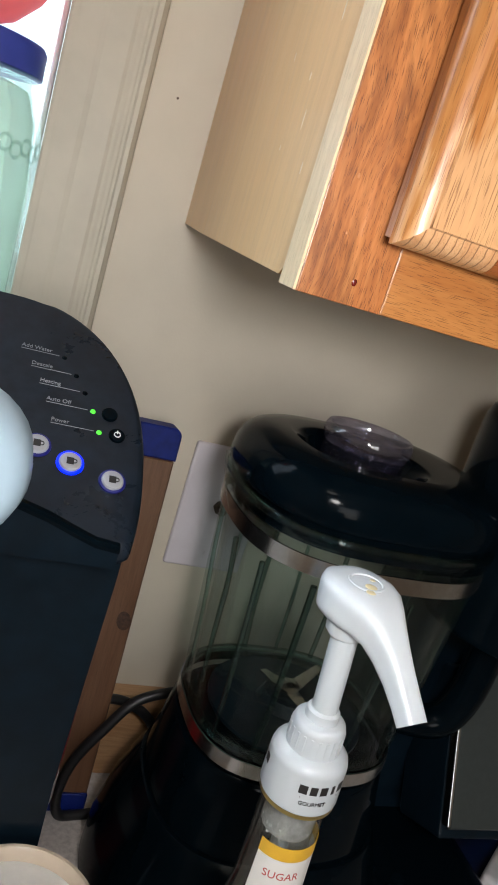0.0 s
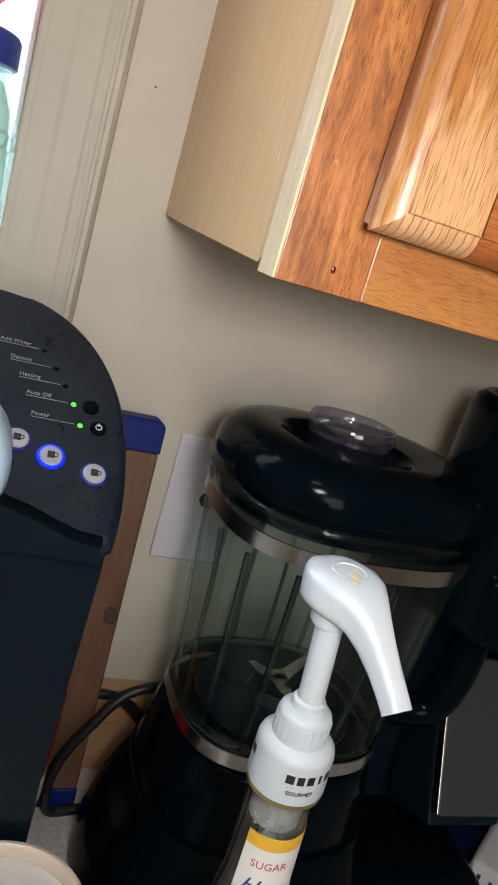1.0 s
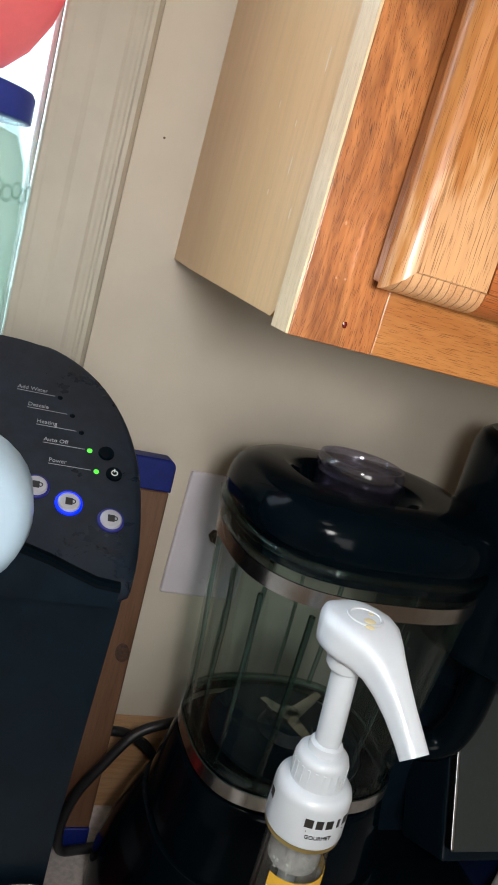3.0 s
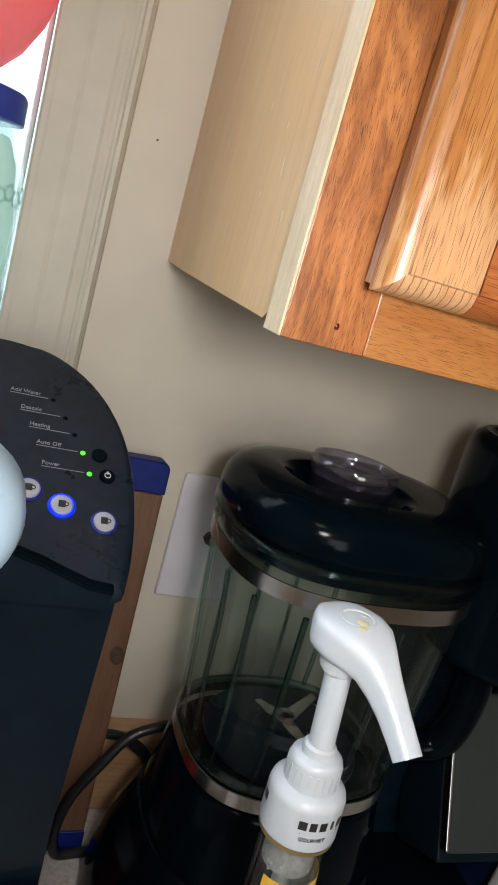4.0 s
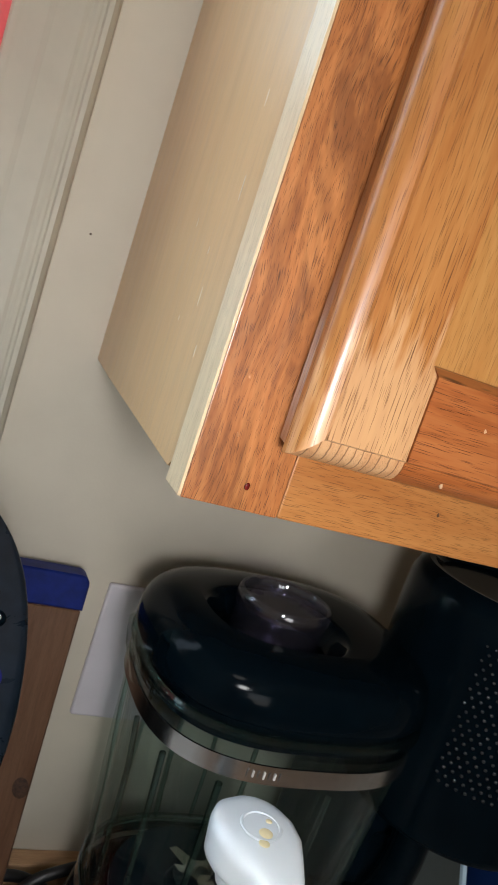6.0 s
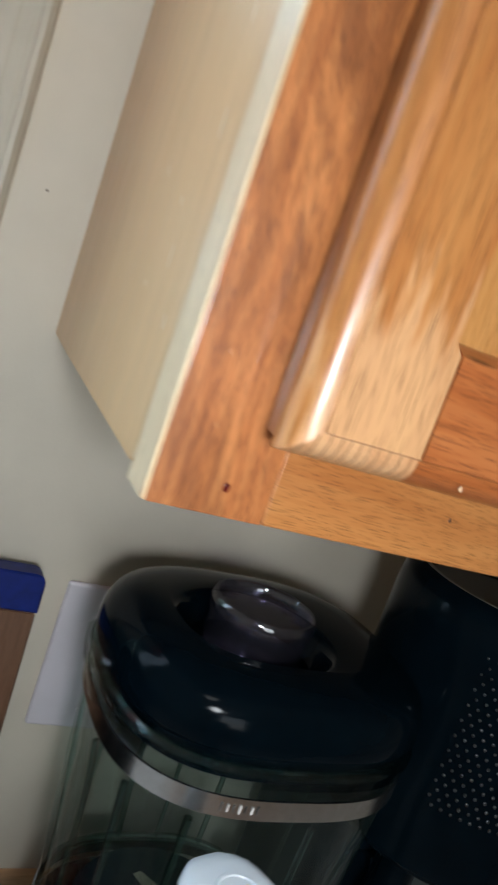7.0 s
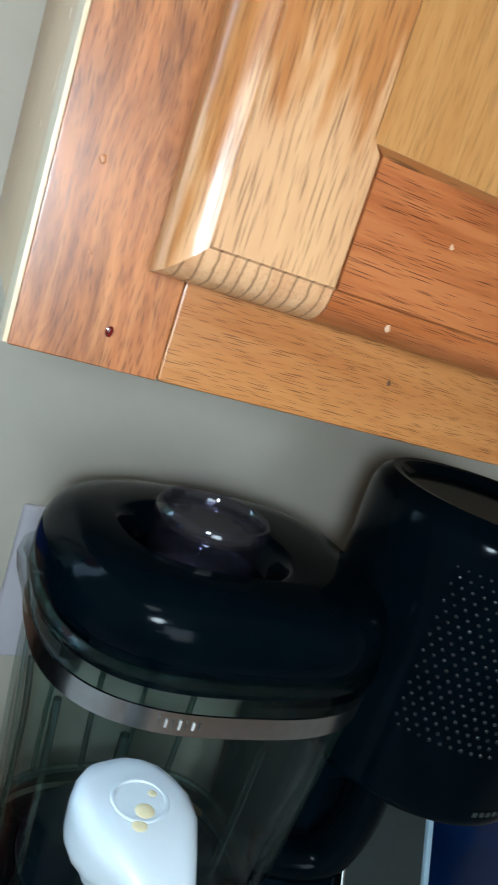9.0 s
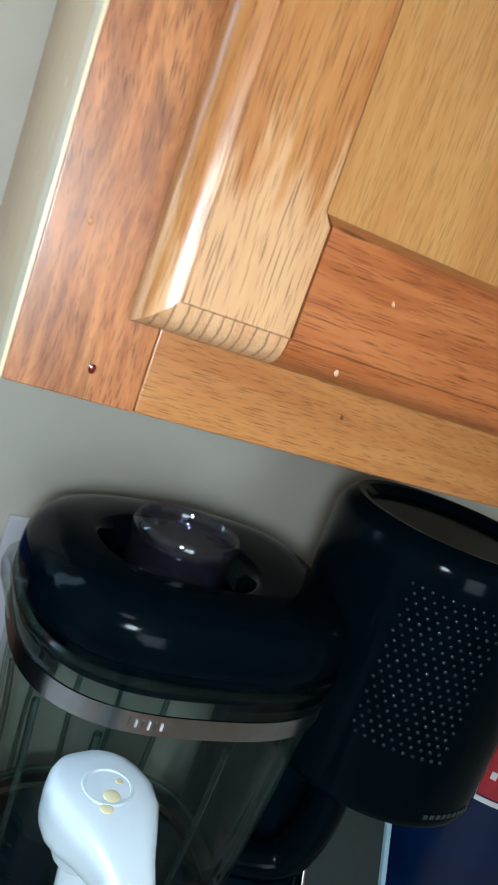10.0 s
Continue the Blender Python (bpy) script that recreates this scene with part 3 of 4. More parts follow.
part("jack_barrel", moved(lathe([(0.0046, 0.002), (0.0046, 0.006), (0.0042, 0.0065), (0.0046, 0.007), (0.0044, 0.010), (0.002, 0.0095)], 16), pose(0, -0.0055, 0.003, 90, 0, 0)), RUST, plate)
for dz in (0.048, -0.042):
    part("screw", moved(lathe([(0.0026, 0), (0.0024, 0.0008), (0.001, 0.0011)], 14), pose(0, -0.0054, dz, 90, 0, 0)), PLATE, plate)


# ---- board behind the coffee maker ----
board = thing("wooden_board", (0.0, -0.055, 0.9005), "brown wooden board with blue painted ends leaning on the wall", "board")
board.rotation_euler = (radians(-5.0), 0, 0)


def rounded_slab(x0, x1, z0, z1, y0, y1, r_tl, r_tr, k=6):
    pts = [(x0, z0), (x1, z0)]
    for i in range(k + 1):
        a = radians(90 * i / k)
        pts.append((x1 - r_tr + r_tr * math.cos(a), z1 - r_tr + r_tr * math.sin(a)))
    for i in range(k + 1):
        a = radians(90 + 90 * i / k)
        pts.append((x0 + r_tl + r_tl * math.cos(a), z1 - r_tl + r_tl * math.sin(a)))
    e = 0.0012
    cx, cz = (x0 + x1) / 2, (z0 + z1) / 2
    inn = lambda d: [(cx + (x - cx) * (1 - d / abs(x1 - cx)), cz + (z - cz) * (1 - d / abs(z1 - cz))) for x, z in pts]
    return loft([[(x, y, z) for x, z in q] for q, y in ((inn(e), y0), (pts, y0 + e), (pts, y1 - e), (inn(e), y1))])


part("plank", rounded_slab(-0.10, 0.0355, 0.018, 0.318, -0.009, 0.009, 0.002, 0.002), BOARD_OAK, board)
part("blue_end", rounded_slab(-0.101, 0.0365, 0.3181, 0.344, -0.0096, 0.0096, 0.007, 0.007), BLUE, board, "blue painted rounded top end")
part("blue_end", rounded_slab(-0.101, 0.0365, 0.0, 0.0179, -0.0096, 0.0096, 0.002, 0.002), BLUE, board, "blue painted bottom end")
part("knot", moved(loft([squircle(0.0058, 0.0085, 0.0, 2, 15, 20), squircle(0.0050, 0.0075, 0.0002, 2, 15, 20), squircle(0.002, 0.003, 0.0002, 2, 15, 20)]), pose(0.0285, -0.0090, 0.180, 90, 0, 0)), plain("dark_knot", (0.045, 0.020, 0.010), 0.6, spread=0.6, scale=400), board)


# ---- coffee maker ----
def coffee_maker():
    c = thing("coffee_maker", (-0.11, -0.19, 0.9), "black single-cup coffee maker with lit buttons", "coffee maker")
    SL = 0.72
    zp = lambda y: 1.277 + SL * (y + 0.168) - 0.9     # the sloping control panel

    def outline(a, b, ymin, k=96, e=2.3):
        return [(x, max(y, ymin)) for x, y, _ in squircle(a, b, 0, e, 0, k)]
    # local frame: origin at (-0.11, -0.19)
    o = outline(0.0905, 0.093, -0.038)

    def ring(d, f):
        q = 1 - d / 0.09
        return [(x * q, y * q, f(y * q - 0.19)) for x, y in o]
    top = lambda dz: (lambda y: min(zp(y), 0.424) - dz)
    cap = [ring(0.004, lambda y: 0.322), ring(0.0005, lambda y: 0.325), ring(0.0, top(0.006)), ring(0.0006, top(0.0035)), ring(0.0022, top(0.0012)), ring(0.005, top(0.0)), ring(0.02, top(0.0)), ring(0.05, top(0.0))]
    part("control_head", loft(cap), PANELB, c, "dusty black sloping control panel")
    body = outline(0.087, 0.088, -0.014)
    rr = lambda s, z: [(x * s, y * s, z) for x, y in body]
    part("body", loft([rr(1.04, 0.0), rr(1.06, 0.004), rr(1.05, 0.04), rr(0.99, 0.10), rr(0.98, 0.16), rr(1.02, 0.30), rr(1.02, 0.3215)]), SATIN, c, "matt black moulded body")
    part("rear_housing", box(-0.085, 0.045, 0.05, 0.150, 0.0, 0.385, 0.02, 4), SATIN, c)
    lip = []
    for i in range(9):
        x = 0.079 - 0.0125 * i
        z0 = 0.3300 + 0.30 * (0.079 - x) * min(1.0, (0.079 - x) / 0.03)
        lip.append([(x, -0.0385, z0), (x, -0.0425, z0 + 0.0005), (x, -0.0430, z0 + 0.0026), (x, -0.0415, z0 + 0.0045), (x, -0.0385, z0 + 0.0050)])
    apron = [[(r[0][0], -0.0386, 0.321), (r[0][0], -0.0408, 0.321), (r[0][0], -0.0412, r[0][2]), (r[0][0], -0.0386, r[0][2])] for r in lip]
    part("front_apron", loft(apron), SATIN, c, "matt black face below the panel")
    part("front_lip", loft(lip), BLACK, c, "glossy raised lip below the panel")
    # panel frame: x to the right, y up the slope
    k = math.hypot(1, SL)

    def on(x, y, h=0.0):
        ey = Vector((0, 1 / k, SL / k))
        nz = Vector((0, -SL / k, 1 / k))
        at = Vector((x + 0.11, y + 0.19, zp(y))) + nz * h
        return Matrix(((1, ey.x, nz.x, at.x), (0, ey.y, nz.y, at.y), (0, ey.z, nz.z, at.z), (0, 0, 0, 1)))
    lights = ((-0.071, -0.135, "Add Water", -0.0955, 0), (-0.063, -0.1445, "Descale", -0.0885, 0), (-0.057, -0.1535, "Heating", -0.0825, 0),
              (-0.0515, -0.163, "Auto Off", -0.0775, 1), (-0.047, -0.174, "Power", -0.0735, 1))
    for x, y, text, x0, lit in lights:
        part("indicator_light", moved(lathe([(0.0015, -0.001), (0.0015, 0.0003), (0.0009, 0.0007)], 14), on(x, y)), GREEN_LED if lit else BLACK, c, "lit green lamp" if lit else "unlit lamp")
        words("lettering", text, 0.0037, GREYINK, c, on(x0, y + 0.0014, 0.0002), 0.0001)
        part("underline", moved(box(0.0, x - x0 - 0.003, -0.00015, 0.00015, 0, 0.0002), on(x0, y + 0.0003, 0.0001)), GREYINK, c)
    for x, y in ((-0.0420, -0.163), (-0.0370, -0.174)):
        b = part("push_button", moved(lathe([(0.0046, -0.001), (0.0046, 0.0008), (0.0040, 0.0016), (0.002, 0.0013)], 24), on(x, y)), BLACK, c, "small round black button")
        if y < -0.17:
            part("power_mark", moved(lathe([(0.0019, 0), (0.0019, 0.0002), (0.0014, 0.0002), (0.0014, 0)], 20, cap=False, closed=True), on(x, y, 0.0016)), LABEL, b, "white power mark")
            part("power_bar", moved(box(-0.0003, 0.0003, 0.0005, 0.0026, 0, 0.0003), on(x, y, 0.0016)), LABEL, b)
    for x, y, mat in ((-0.0785, -0.187, BLUE_DIM), (-0.0605, -0.1930, BLUE_RING), (-0.0375, -0.1985, BLUE_DIM)):
        b = part("cup_button", moved(lathe([(0.0060, 0.0), (0.0060, 0.0016), (0.0052, 0.0024), (0.003, 0.0026)], 32), on(x, y)), BUTTON, c, "silver cup-size button")
        part("lit_ring", moved(lathe([(0.0060, 0), (0.0074, 0), (0.0072, 0.0010), (0.0061, 0.0014)], 32, cap=False, closed=True), on(x, y)), mat, b, "glowing blue ring")
        part("cup_mark", moved(box(-0.0022, 0.0016, -0.0022, 0.0020, 0, 0.0003, 0.0001), on(x, y, 0.0026)), INK, b)
        part("cup_mark_handle", moved(lathe([(0.0014, 0), (0.0014, 0.0003), (0.0009, 0.0003), (0.0009, 0)], 14, cap=False, closed=True), on(x + 0.0020, y, 0.0026)), INK, b)
    # silver lift handle over the brew head
    hr = []
    for i, (s, y) in enumerate(((0.30, -0.020), (0.72, -0.021), (0.93, -0.026), (1.0, -0.036), (1.0, -0.058), (0.95, -0.070), (0.82, -0.077), (0.45, -0.080))):
        hr.append([(-0.032 + 0.060 * s * px, y + 0.10 * (pz * s * 0.034 + 0.0), 0.369 + 0.039 * s * pz) for px, pz, _ in squircle(1, 1, 0, 2.2, 0, 40)])
    part("lift_handle", loft(hr), SILVER, c, "smooth silver lift handle")
    part("handle_pivot", box(-0.085, 0.010, -0.040, 0.03, 0.335, 0.385, 0.008, 3), SATIN, c)
    return c


coffee_maker()

# ---- mug in front of it ----
mug = thing("mug", (-0.040, -0.258, 0.9005), "cream ceramic mug filled with something white", "mug")
part("mug_body", lathe([(0.032, 0.0), (0.035, 0.002), (0.043, 0.03), (0.046, 0.08), (0.048, 0.112), (0.0482, 0.119), (0.0470, 0.1215), (0.0450, 0.1215), (0.0435, 0.119), (0.0425, 0.108), (0.040, 0.03), (0.02, 0.008)], 64), CREAM, mug)
part("filling", lathe([(0.0420, 0.100), (0.0424, 0.1130), (0.03, 0.1140), (0.01, 0.1135)], 48), MILKWHITE, mug, "smooth white filling")


# ---- blender ----
def blender():
    cx, cy, T = 0.1375, -0.1450, 1.0
    c = thing("blender", (cx, cy, 0.9040), "glass jar blender with glossy black lid and base", "blender")
    z = lambda v: v - 0.9
    sq = lambda a, b, zz, e=2.6, **kw: squircle(a, b, z(zz), e, T, 96, **kw)
    # base: widening black skirt
    part("base", loft([sq(0.106, 0.096, 0.9005, 3), sq(0.110, 0.100, 0.904, 3), sq(0.109, 0.099, 0.935, 3), sq(0.101, 0.091, 0.975, 2.9), sq(0.0915, 0.083, 1.005, 2.7), sq(0.0890, 0.080, 1.012, 2.6),
                       sq(0.0870, 0.078, 1.0125, 2.6)]), BLACK, c, "glossy black flared base")
    part("collar", loft([sq(0.0860, 0.077, 1.011, 2.6), sq(0.0860, 0.077, 1.018, 2.6), sq(0.0825, 0.0745, 1.045, 2.5), sq(0.0790, 0.0715, 1.064, 2.5), sq(0.0765, 0.0685, 1.0672, 2.5), sq(0.069, 0.061, 1.0675, 2.5)]), BLACK, c, "black jar collar")
    for fx, fy in ((-0.075, -0.06), (0.07, -0.07), (0.075, 0.06), (-0.07, 0.065)):
        part("rubber_foot", lathe([(0.009, -0.0036), (0.0095, -0.003), (0.0095, 0.002)], 20, fx, fy), SATIN, c)
    knob = moved(lathe([(0.019, 0), (0.019, 0.006), (0.017, 0.012), (0.015, 0.014), (0.008, 0.0145)], 32), pose(-0.02, -0.088, z(0.955), 72, 0, 8))
    part("control_knob", knob, BLACK, c)
    # glass jar: fluted shell
    out, inn = [], []
    prof = ((1.070, 0.0715, 0.0640), (1.076, 0.0745, 0.0672), (1.086, 0.0750, 0.0676), (1.130, 0.0778, 0.0706), (1.180, 0.0815, 0.0740), (1.215, 0.0845, 0.0768), (1.236, 0.0862, 0.0783), (1.244, 0.0890, 0.0802), (1.2500, 0.0895, 0.0806))
    for zz, a, b in prof:
        fl = 0.016 if 1.09 < zz < 1.20 else 0.002
        out.append(sq(a, b, zz, 2.8, flute=fl, nflute=16))
        inn.append(sq(a - 0.0045, b - 0.0045, max(zz, 1.080), 2.8, flute=fl * 0.4, nflute=16))
    part("jar", loft(out + inn[::-1]), JARGLASS, c, "fluted clear greenish glass jar")
    # ribs and foot ring: deeper green tubes, added to imitate the glass's dark edges
    rnd = random.Random(12)
    for i in range(16):
        if i % 2 and rnd.random() < 0.6:
            continue
        pts = []
        for zz, a, b in prof[2:6]:
            q = sq(a - 0.0022, b - 0.0022, zz, 2.8)
            pts.append(q[int(round(96 * (i + 0.5) / 16)) % 96])
        part("glass_rib", tube([(x + rnd.uniform(-0.0012, 0.0012), y, w) for x, y, w in pts], rnd.uniform(0.0014, 0.0026), 8, 4), RIBGLASS, c)
    foot = sq(0.0725, 0.0650, 1.0850, 2.8)
    part("glass_foot", tube(foot + foot[:1], 0.0032, 8, 1), RIBGLASS, c, "thick green glass foot ring")
    rim = sq(0.0872, 0.0785, 1.2475, 2.8)
    part("glass_rim", tube(rim + rim[:1], 0.0026, 8, 1), RIBGLASS, c, "rounded green glass rim")
    sp = []
    for i in range(7):
        a = radians(-36 + 12 * i)
        d = 0.013 * math.cos(radians(90 * (i - 3) / 3.2)) ** 2
        sp.append((a, d))
    rings = []
    for zz, g in ((1.226, 0.1), (1.238, 0.45), (1.250, 0.85), (1.2590, 1.0), (1.2605, 0.8), (1.2560, 0.6), (1.246, 0.4), (1.234, -0.1)):
        rings.append([(-(0.0860 + d * g) * math.cos(a), -(0.0860 + d * g) * math.sin(a) * 0.9 + 0.002, z(zz)) for a, d in sp] + [(-0.0825 * math.cos(a), -0.0825 * math.sin(a) * 0.9 + 0.002, z(zz)) for a, d in sp[::-1]])
    part("spout", loft(rings), JARGLASS, c, "glass pouring lip")
    band = lambda a, b, z0, z1, e=2.8: loft([sq(a, b, z0, e), sq(a + 0.0012, b + 0.0012, z0, e), sq(a + 0.0012, b + 0.0012, z1, e), sq(a, b, z1, e)], closed=True)
    part("upper_band", band(0.0862, 0.0783, 1.2235, 1.2340), STEEL, c, "brushed steel band below the lid")
    part("lower_band", band(0.0752, 0.0678, 1.0715, 1.0815), STEEL, c, "brushed steel band at the jar foot")
    for i in range(7):
        u = -0.040 + 0.0030 * i
        v = -0.0799 * (1 - abs(u / 0.0882) ** 2.8) ** (1 / 2.8)
        x, y = u * math.cos(radians(T)) - v * math.sin(radians(T)), u * math.sin(radians(T)) + v * math.cos(radians(T))
        h = 0.0035 if i % 3 else 0.0042
        part("embossed_mark", moved(box(-0.0005, 0.0005, -0.0003, 0.0003, -h / 2, h / 2), pose(x, y, z(1.2288), 0, 0, T)), LABEL if i % 2 else STEEL, c)
    for i, (x, zz, w) in enumerate(((-0.030, 1.203, 0.005), (-0.022, 1.180, 0.006), (-0.016, 1.180, 0.003))):
        part("level_mark", box(x - w / 2, x + w / 2, -0.0782, -0.0778, z(zz), z(zz) + 0.0012), INK, c)
    # blades on the jar floor
    part("jar_floor", lathe([(0.058, z(1.0802)), (0.058, z(1.083)), (0.022, z(1.085)), (0.018, z(1.093)), (0.007, z(1.094))], 40), SATIN, c)
    for i, (rz, tilt) in enumerate(((20, 28), (110, -8), (200, 28), (290, -8))):
        bl = moved(loft([[(0.004, -0.006, 0), (0.004, 0.006, 0), (0.004, 0.006, 0.0012), (0.004, -0.006, 0.0012)], [(0.030, -0.0015, 0), (0.030, 0.0045, 0), (0.030, 0.0045, 0.0012), (0.030, -0.0015, 0.0012)]]), pose(0, 0, z(1.095), 0, -tilt, rz))
        part("blade", bl, BLADE, c, smooth=False)
    part("blade_nut", lathe([(0.007, z(1.093)), (0.007, z(1.101)), (0.004, z(1.103))], 6), BLADE, c)
    # handle
    pts = [(0.080, -0.012, z(1.232)), (0.106, -0.020, z(1.234)), (0.124, -0.025, z(1.218)), (0.128, -0.027, z(1.175)), (0.127, -0.027, z(1.125)), (0.115, -0.022, z(1.096)), (0.078, -0.012, z(1.092))]
    part("handle", tube(pts, 0.013, 16), BLACK, c, "black plastic handle")
    # lid: domed, with a dished middle
    A, B = 0.0900, 0.0790
    lr = [sq(A - 0.012, B - 0.012, 1.236, 2.75), sq(A - 0.0085, B - 0.0085, 1.2370, 2.75), sq(A - 0.0080, B - 0.0080, 1.250, 2.75), sq(A - 0.007, B - 0.007, 1.2528, 2.75), sq(A - 0.0015, B - 0.0015, 1.2535, 2.75), sq(A, B, 1.257, 2.75), sq(A - 0.0003, B - 0.0003, 1.263, 2.75),
          sq(A - 0.0014, B - 0.0014, 1.2695, 2.75), sq(A - 0.0042, B - 0.0042, 1.2755, 2.75), sq(A - 0.0088, B - 0.0088, 1.2802, 2.75), sq(A - 0.0150, B - 0.0150, 1.2832, 2.75), sq(A - 0.0225, B - 0.0225, 1.2848, 2.75), sq(A - 0.031, B - 0.031, 1.2852, 2.75)]
    ccx, ccy = -0.0145, -0.0105
    for r, zz in ((0.0440, 1.2850), (0.0415, 1.2838), (0.0390, 1.2795), (0.0370, 1.2735), (0.034, 1.2700), (0.02, 1.2690)):
        lr.append(squircle(r * 1.05, r, z(zz), 2.1, T, 96, cx=ccx, cy=ccy))
    lid = part("lid", loft(lr), BLACK, c, "glossy black domed lid")
    capp = [(0.0275, 1.2675), (0.0272, 1.2870), (0.0280, 1.2895), (0.0293, 1.2930), (0.0293, 1.2975), (0.0280, 1.3000), (0.0262, 1.3000), (0.0252, 1.2985), (0.0246, 1.2952), (0.0230, 1.2945), (0.0004, 1.2945)]
    inner = [(0.0004, 1.2930), (0.0225, 1.2930), (0.0250, 1.2910), (0.0250, 1.2700)]
    part("filler_cap", lathe([(r, z(v)) for r, v in capp + inner], 56, ccx, ccy), CAPGLASS, lid, "smoky translucent filler cap")
    return c


blender()


# ---- syrup bottle with pump ----
def syrup_bottle():
    c = thing("syrup_bottle", (0.0766, -0.308, 0.9020), "clear syrup bottle with white pump and yellow-topped label", "syrup bottle")
    c.rotation_euler = (0, radians(-2.4), 0)
    z = lambda v: v - 0.9
    prof = [(0.034, 0.9005), (0.0385, 0.904), (0.039, 1.03), (0.0375, 1.040), (0.031, 1.056), (0.0235, 1.072), (0.0188, 1.088), (0.0168, 1.106), (0.0160, 1.130), (0.0160, 1.145), (0.0160, 1.163)]
    inner = [(r - 0.0025, max(v, 0.906)) for r, v in prof]
    part("bottle", lathe([(r, z(v)) for r, v in prof + inner[::-1]], 56), BOTTLEGLASS, c, "clear glass bottle")
    def sleeve(profile, a0, a1, k=40):
        """A thin paper wrap over part of the bottle's round, 0.2 mm thick."""
        rings = []
        for i in range(k + 1):
            a = radians(a0 + (a1 - a0) * i / k)
            rings.append([(r * math.sin(a), -r * math.cos(a), z(v)) for r, v in profile] + [((r - 0.0002) * math.sin(a), -(r - 0.0002) * math.cos(a), z(v)) for r, v in profile[::-1]])
        return loft(rings)
    part("label", sleeve([(0.0192, 1.0882), (0.0172, 1.1062), (0.0166, 1.1310)], -62, 135), LABEL, c, "white paper label")
    part("yellow_strip", sleeve([(0.0167, 1.1312), (0.0165, 1.1385)], -62, 135), YELLOW, c, "yellow strip along the label")
    rnd = random.Random(4)
    for i in range(26):
        b = bmesh.new()
        bmesh.ops.create_icosphere(b, subdivisions=1, radius=rnd.uniform(0.0008, 0.0016))
        a, q = rnd.uniform(0, 6.28), rnd.uniform(1.138, 1.1440)
        bmesh.ops.translate(b, verts=b.verts, vec=(0.0118 * math.sin(a), -0.0118 * math.cos(a), z(q)))
        part("bubble", b, FOAM, c)
    part("dip_tube", lathe([(0.0045, z(0.92)), (0.0045, z(1.162))], 20), WHITE, c)
    # pale core added inside to give the clear neck its silvery sheen
    part("neck_core", lathe([(0.0125, z(1.1390)), (0.0128, z(1.1400)), (0.0128, z(1.1585)), (0.012, z(1.159))], 32), NECK_PALE, c, "pale grey core added for the neck's silvery look")
    part("syrup", lathe([(r - 0.0032, z(max(v, 0.907))) for r, v in prof[:-3]], 40), SYRUP, c, "clear syrup")

    def wrap(bm, r, zz, ang, slope=0.0):
        for v in bm.verts:
            a = ang + v.co.x / r
            rr = r + v.co.z + slope * v.co.y
            v.co = Vector((rr * math.sin(a), -rr * math.cos(a), zz + v.co.y))
        return bm

    def curved_words(text, size, mat, r, zz, ang, slope=0.0, shear=0.0):
        ob = words("lettering", text, size, mat, c, Matrix(), 0.00015, shear)
        for v in ob.data.vertices:
            a = radians(ang) + v.co.x / r
            rr = r + v.co.z + slope * v.co.y
            v.co = Vector((rr * math.sin(a), -rr * math.cos(a), zz + v.co.y))
    curved_words("SUGAR", 0.0058, REDINK, 0.0168, z(1.1205), -44, -0.03)
    curved_words("Haz", 0.0110, BLUEINK, 0.0173, z(1.1065), -50, -0.04, 0.4)
    # pump
    pump = part("pump_collar", lathe([(r, z(v)) for r, v in [(0.0165, 1.1600), (0.0186, 1.1603), (0.0190, 1.1615), (0.0187, 1.1800), (0.0180, 1.1826), (0.0160, 1.1845), (0.0132, 1.1858), (0.0129, 1.1875), (0.0128, 1.1965), (0.0121, 1.1988),
                                             (0.0105, 1.2000), (0.0080, 1.2005), (0.0078, 1.2045), (0.0066, 1.2055)]], 56), WHITE, c, "white plastic pump collar")
    part("foil_ring", lathe([(r, z(v)) for r, v in [(0.0162, 1.1578), (0.0185, 1.1580), (0.0187, 1.1601), (0.0162, 1.1601)]], 48, cap=False, closed=True), FOIL, c, "thin gold ring under the collar")
    for i in range(22):
        a = 2 * math.pi * i / 22
        part("grip_rib", wrap(box(-0.0006, 0.0006, -0.0042, 0.0042, -0.0004, 0.0004), 0.0128, z(1.1915), a), WHITE, pump)
    # brand block on the collar as plain bars, with one readable word
    for i, w in enumerate((0.0040, 0.0034, 0.0036, 0.0016, 0.0036)):
        b = wrap(box(-w / 2, w / 2, -0.0022, 0.0022, 0, 0.0002), 0.0189, z(1.1745), radians(-24) + i * 0.0050 / 0.0189)
        part("brand_bar", b, INK, pump)
        b = wrap(box(-w / 2, w / 2, -0.0022, 0.0022, 0, 0.0002), 0.0189, z(1.1750), radians(-158) + i * 0.0050 / 0.0189)
        part("brand_bar", b, INK, pump)
    part("brand_rule", wrap(box(-0.008, 0.012, -0.0002, 0.0002, 0, 0.0002), 0.0189, z(1.1702), radians(-2)), INK, pump)
    curved_words("GOURMET", 0.0028, INK, 0.0191, z(1.1665), -26)
    stem = [(0.0005, 0, z(1.200)), (-0.0008, 0, z(1.225)), (-0.0022, 0, z(1.252))]
    part("pump_stem", tube(stem, 0.0062, 24), WHITE, c)
    part("stem_sleeve", moved(lathe([(0.0078, 0), (0.0092, 0.002), (0.0096, 0.009), (0.0066, 0.010)], 28), pose(-0.0022, 0, z(1.2445), 0, -3, 0)), WHITE, c)
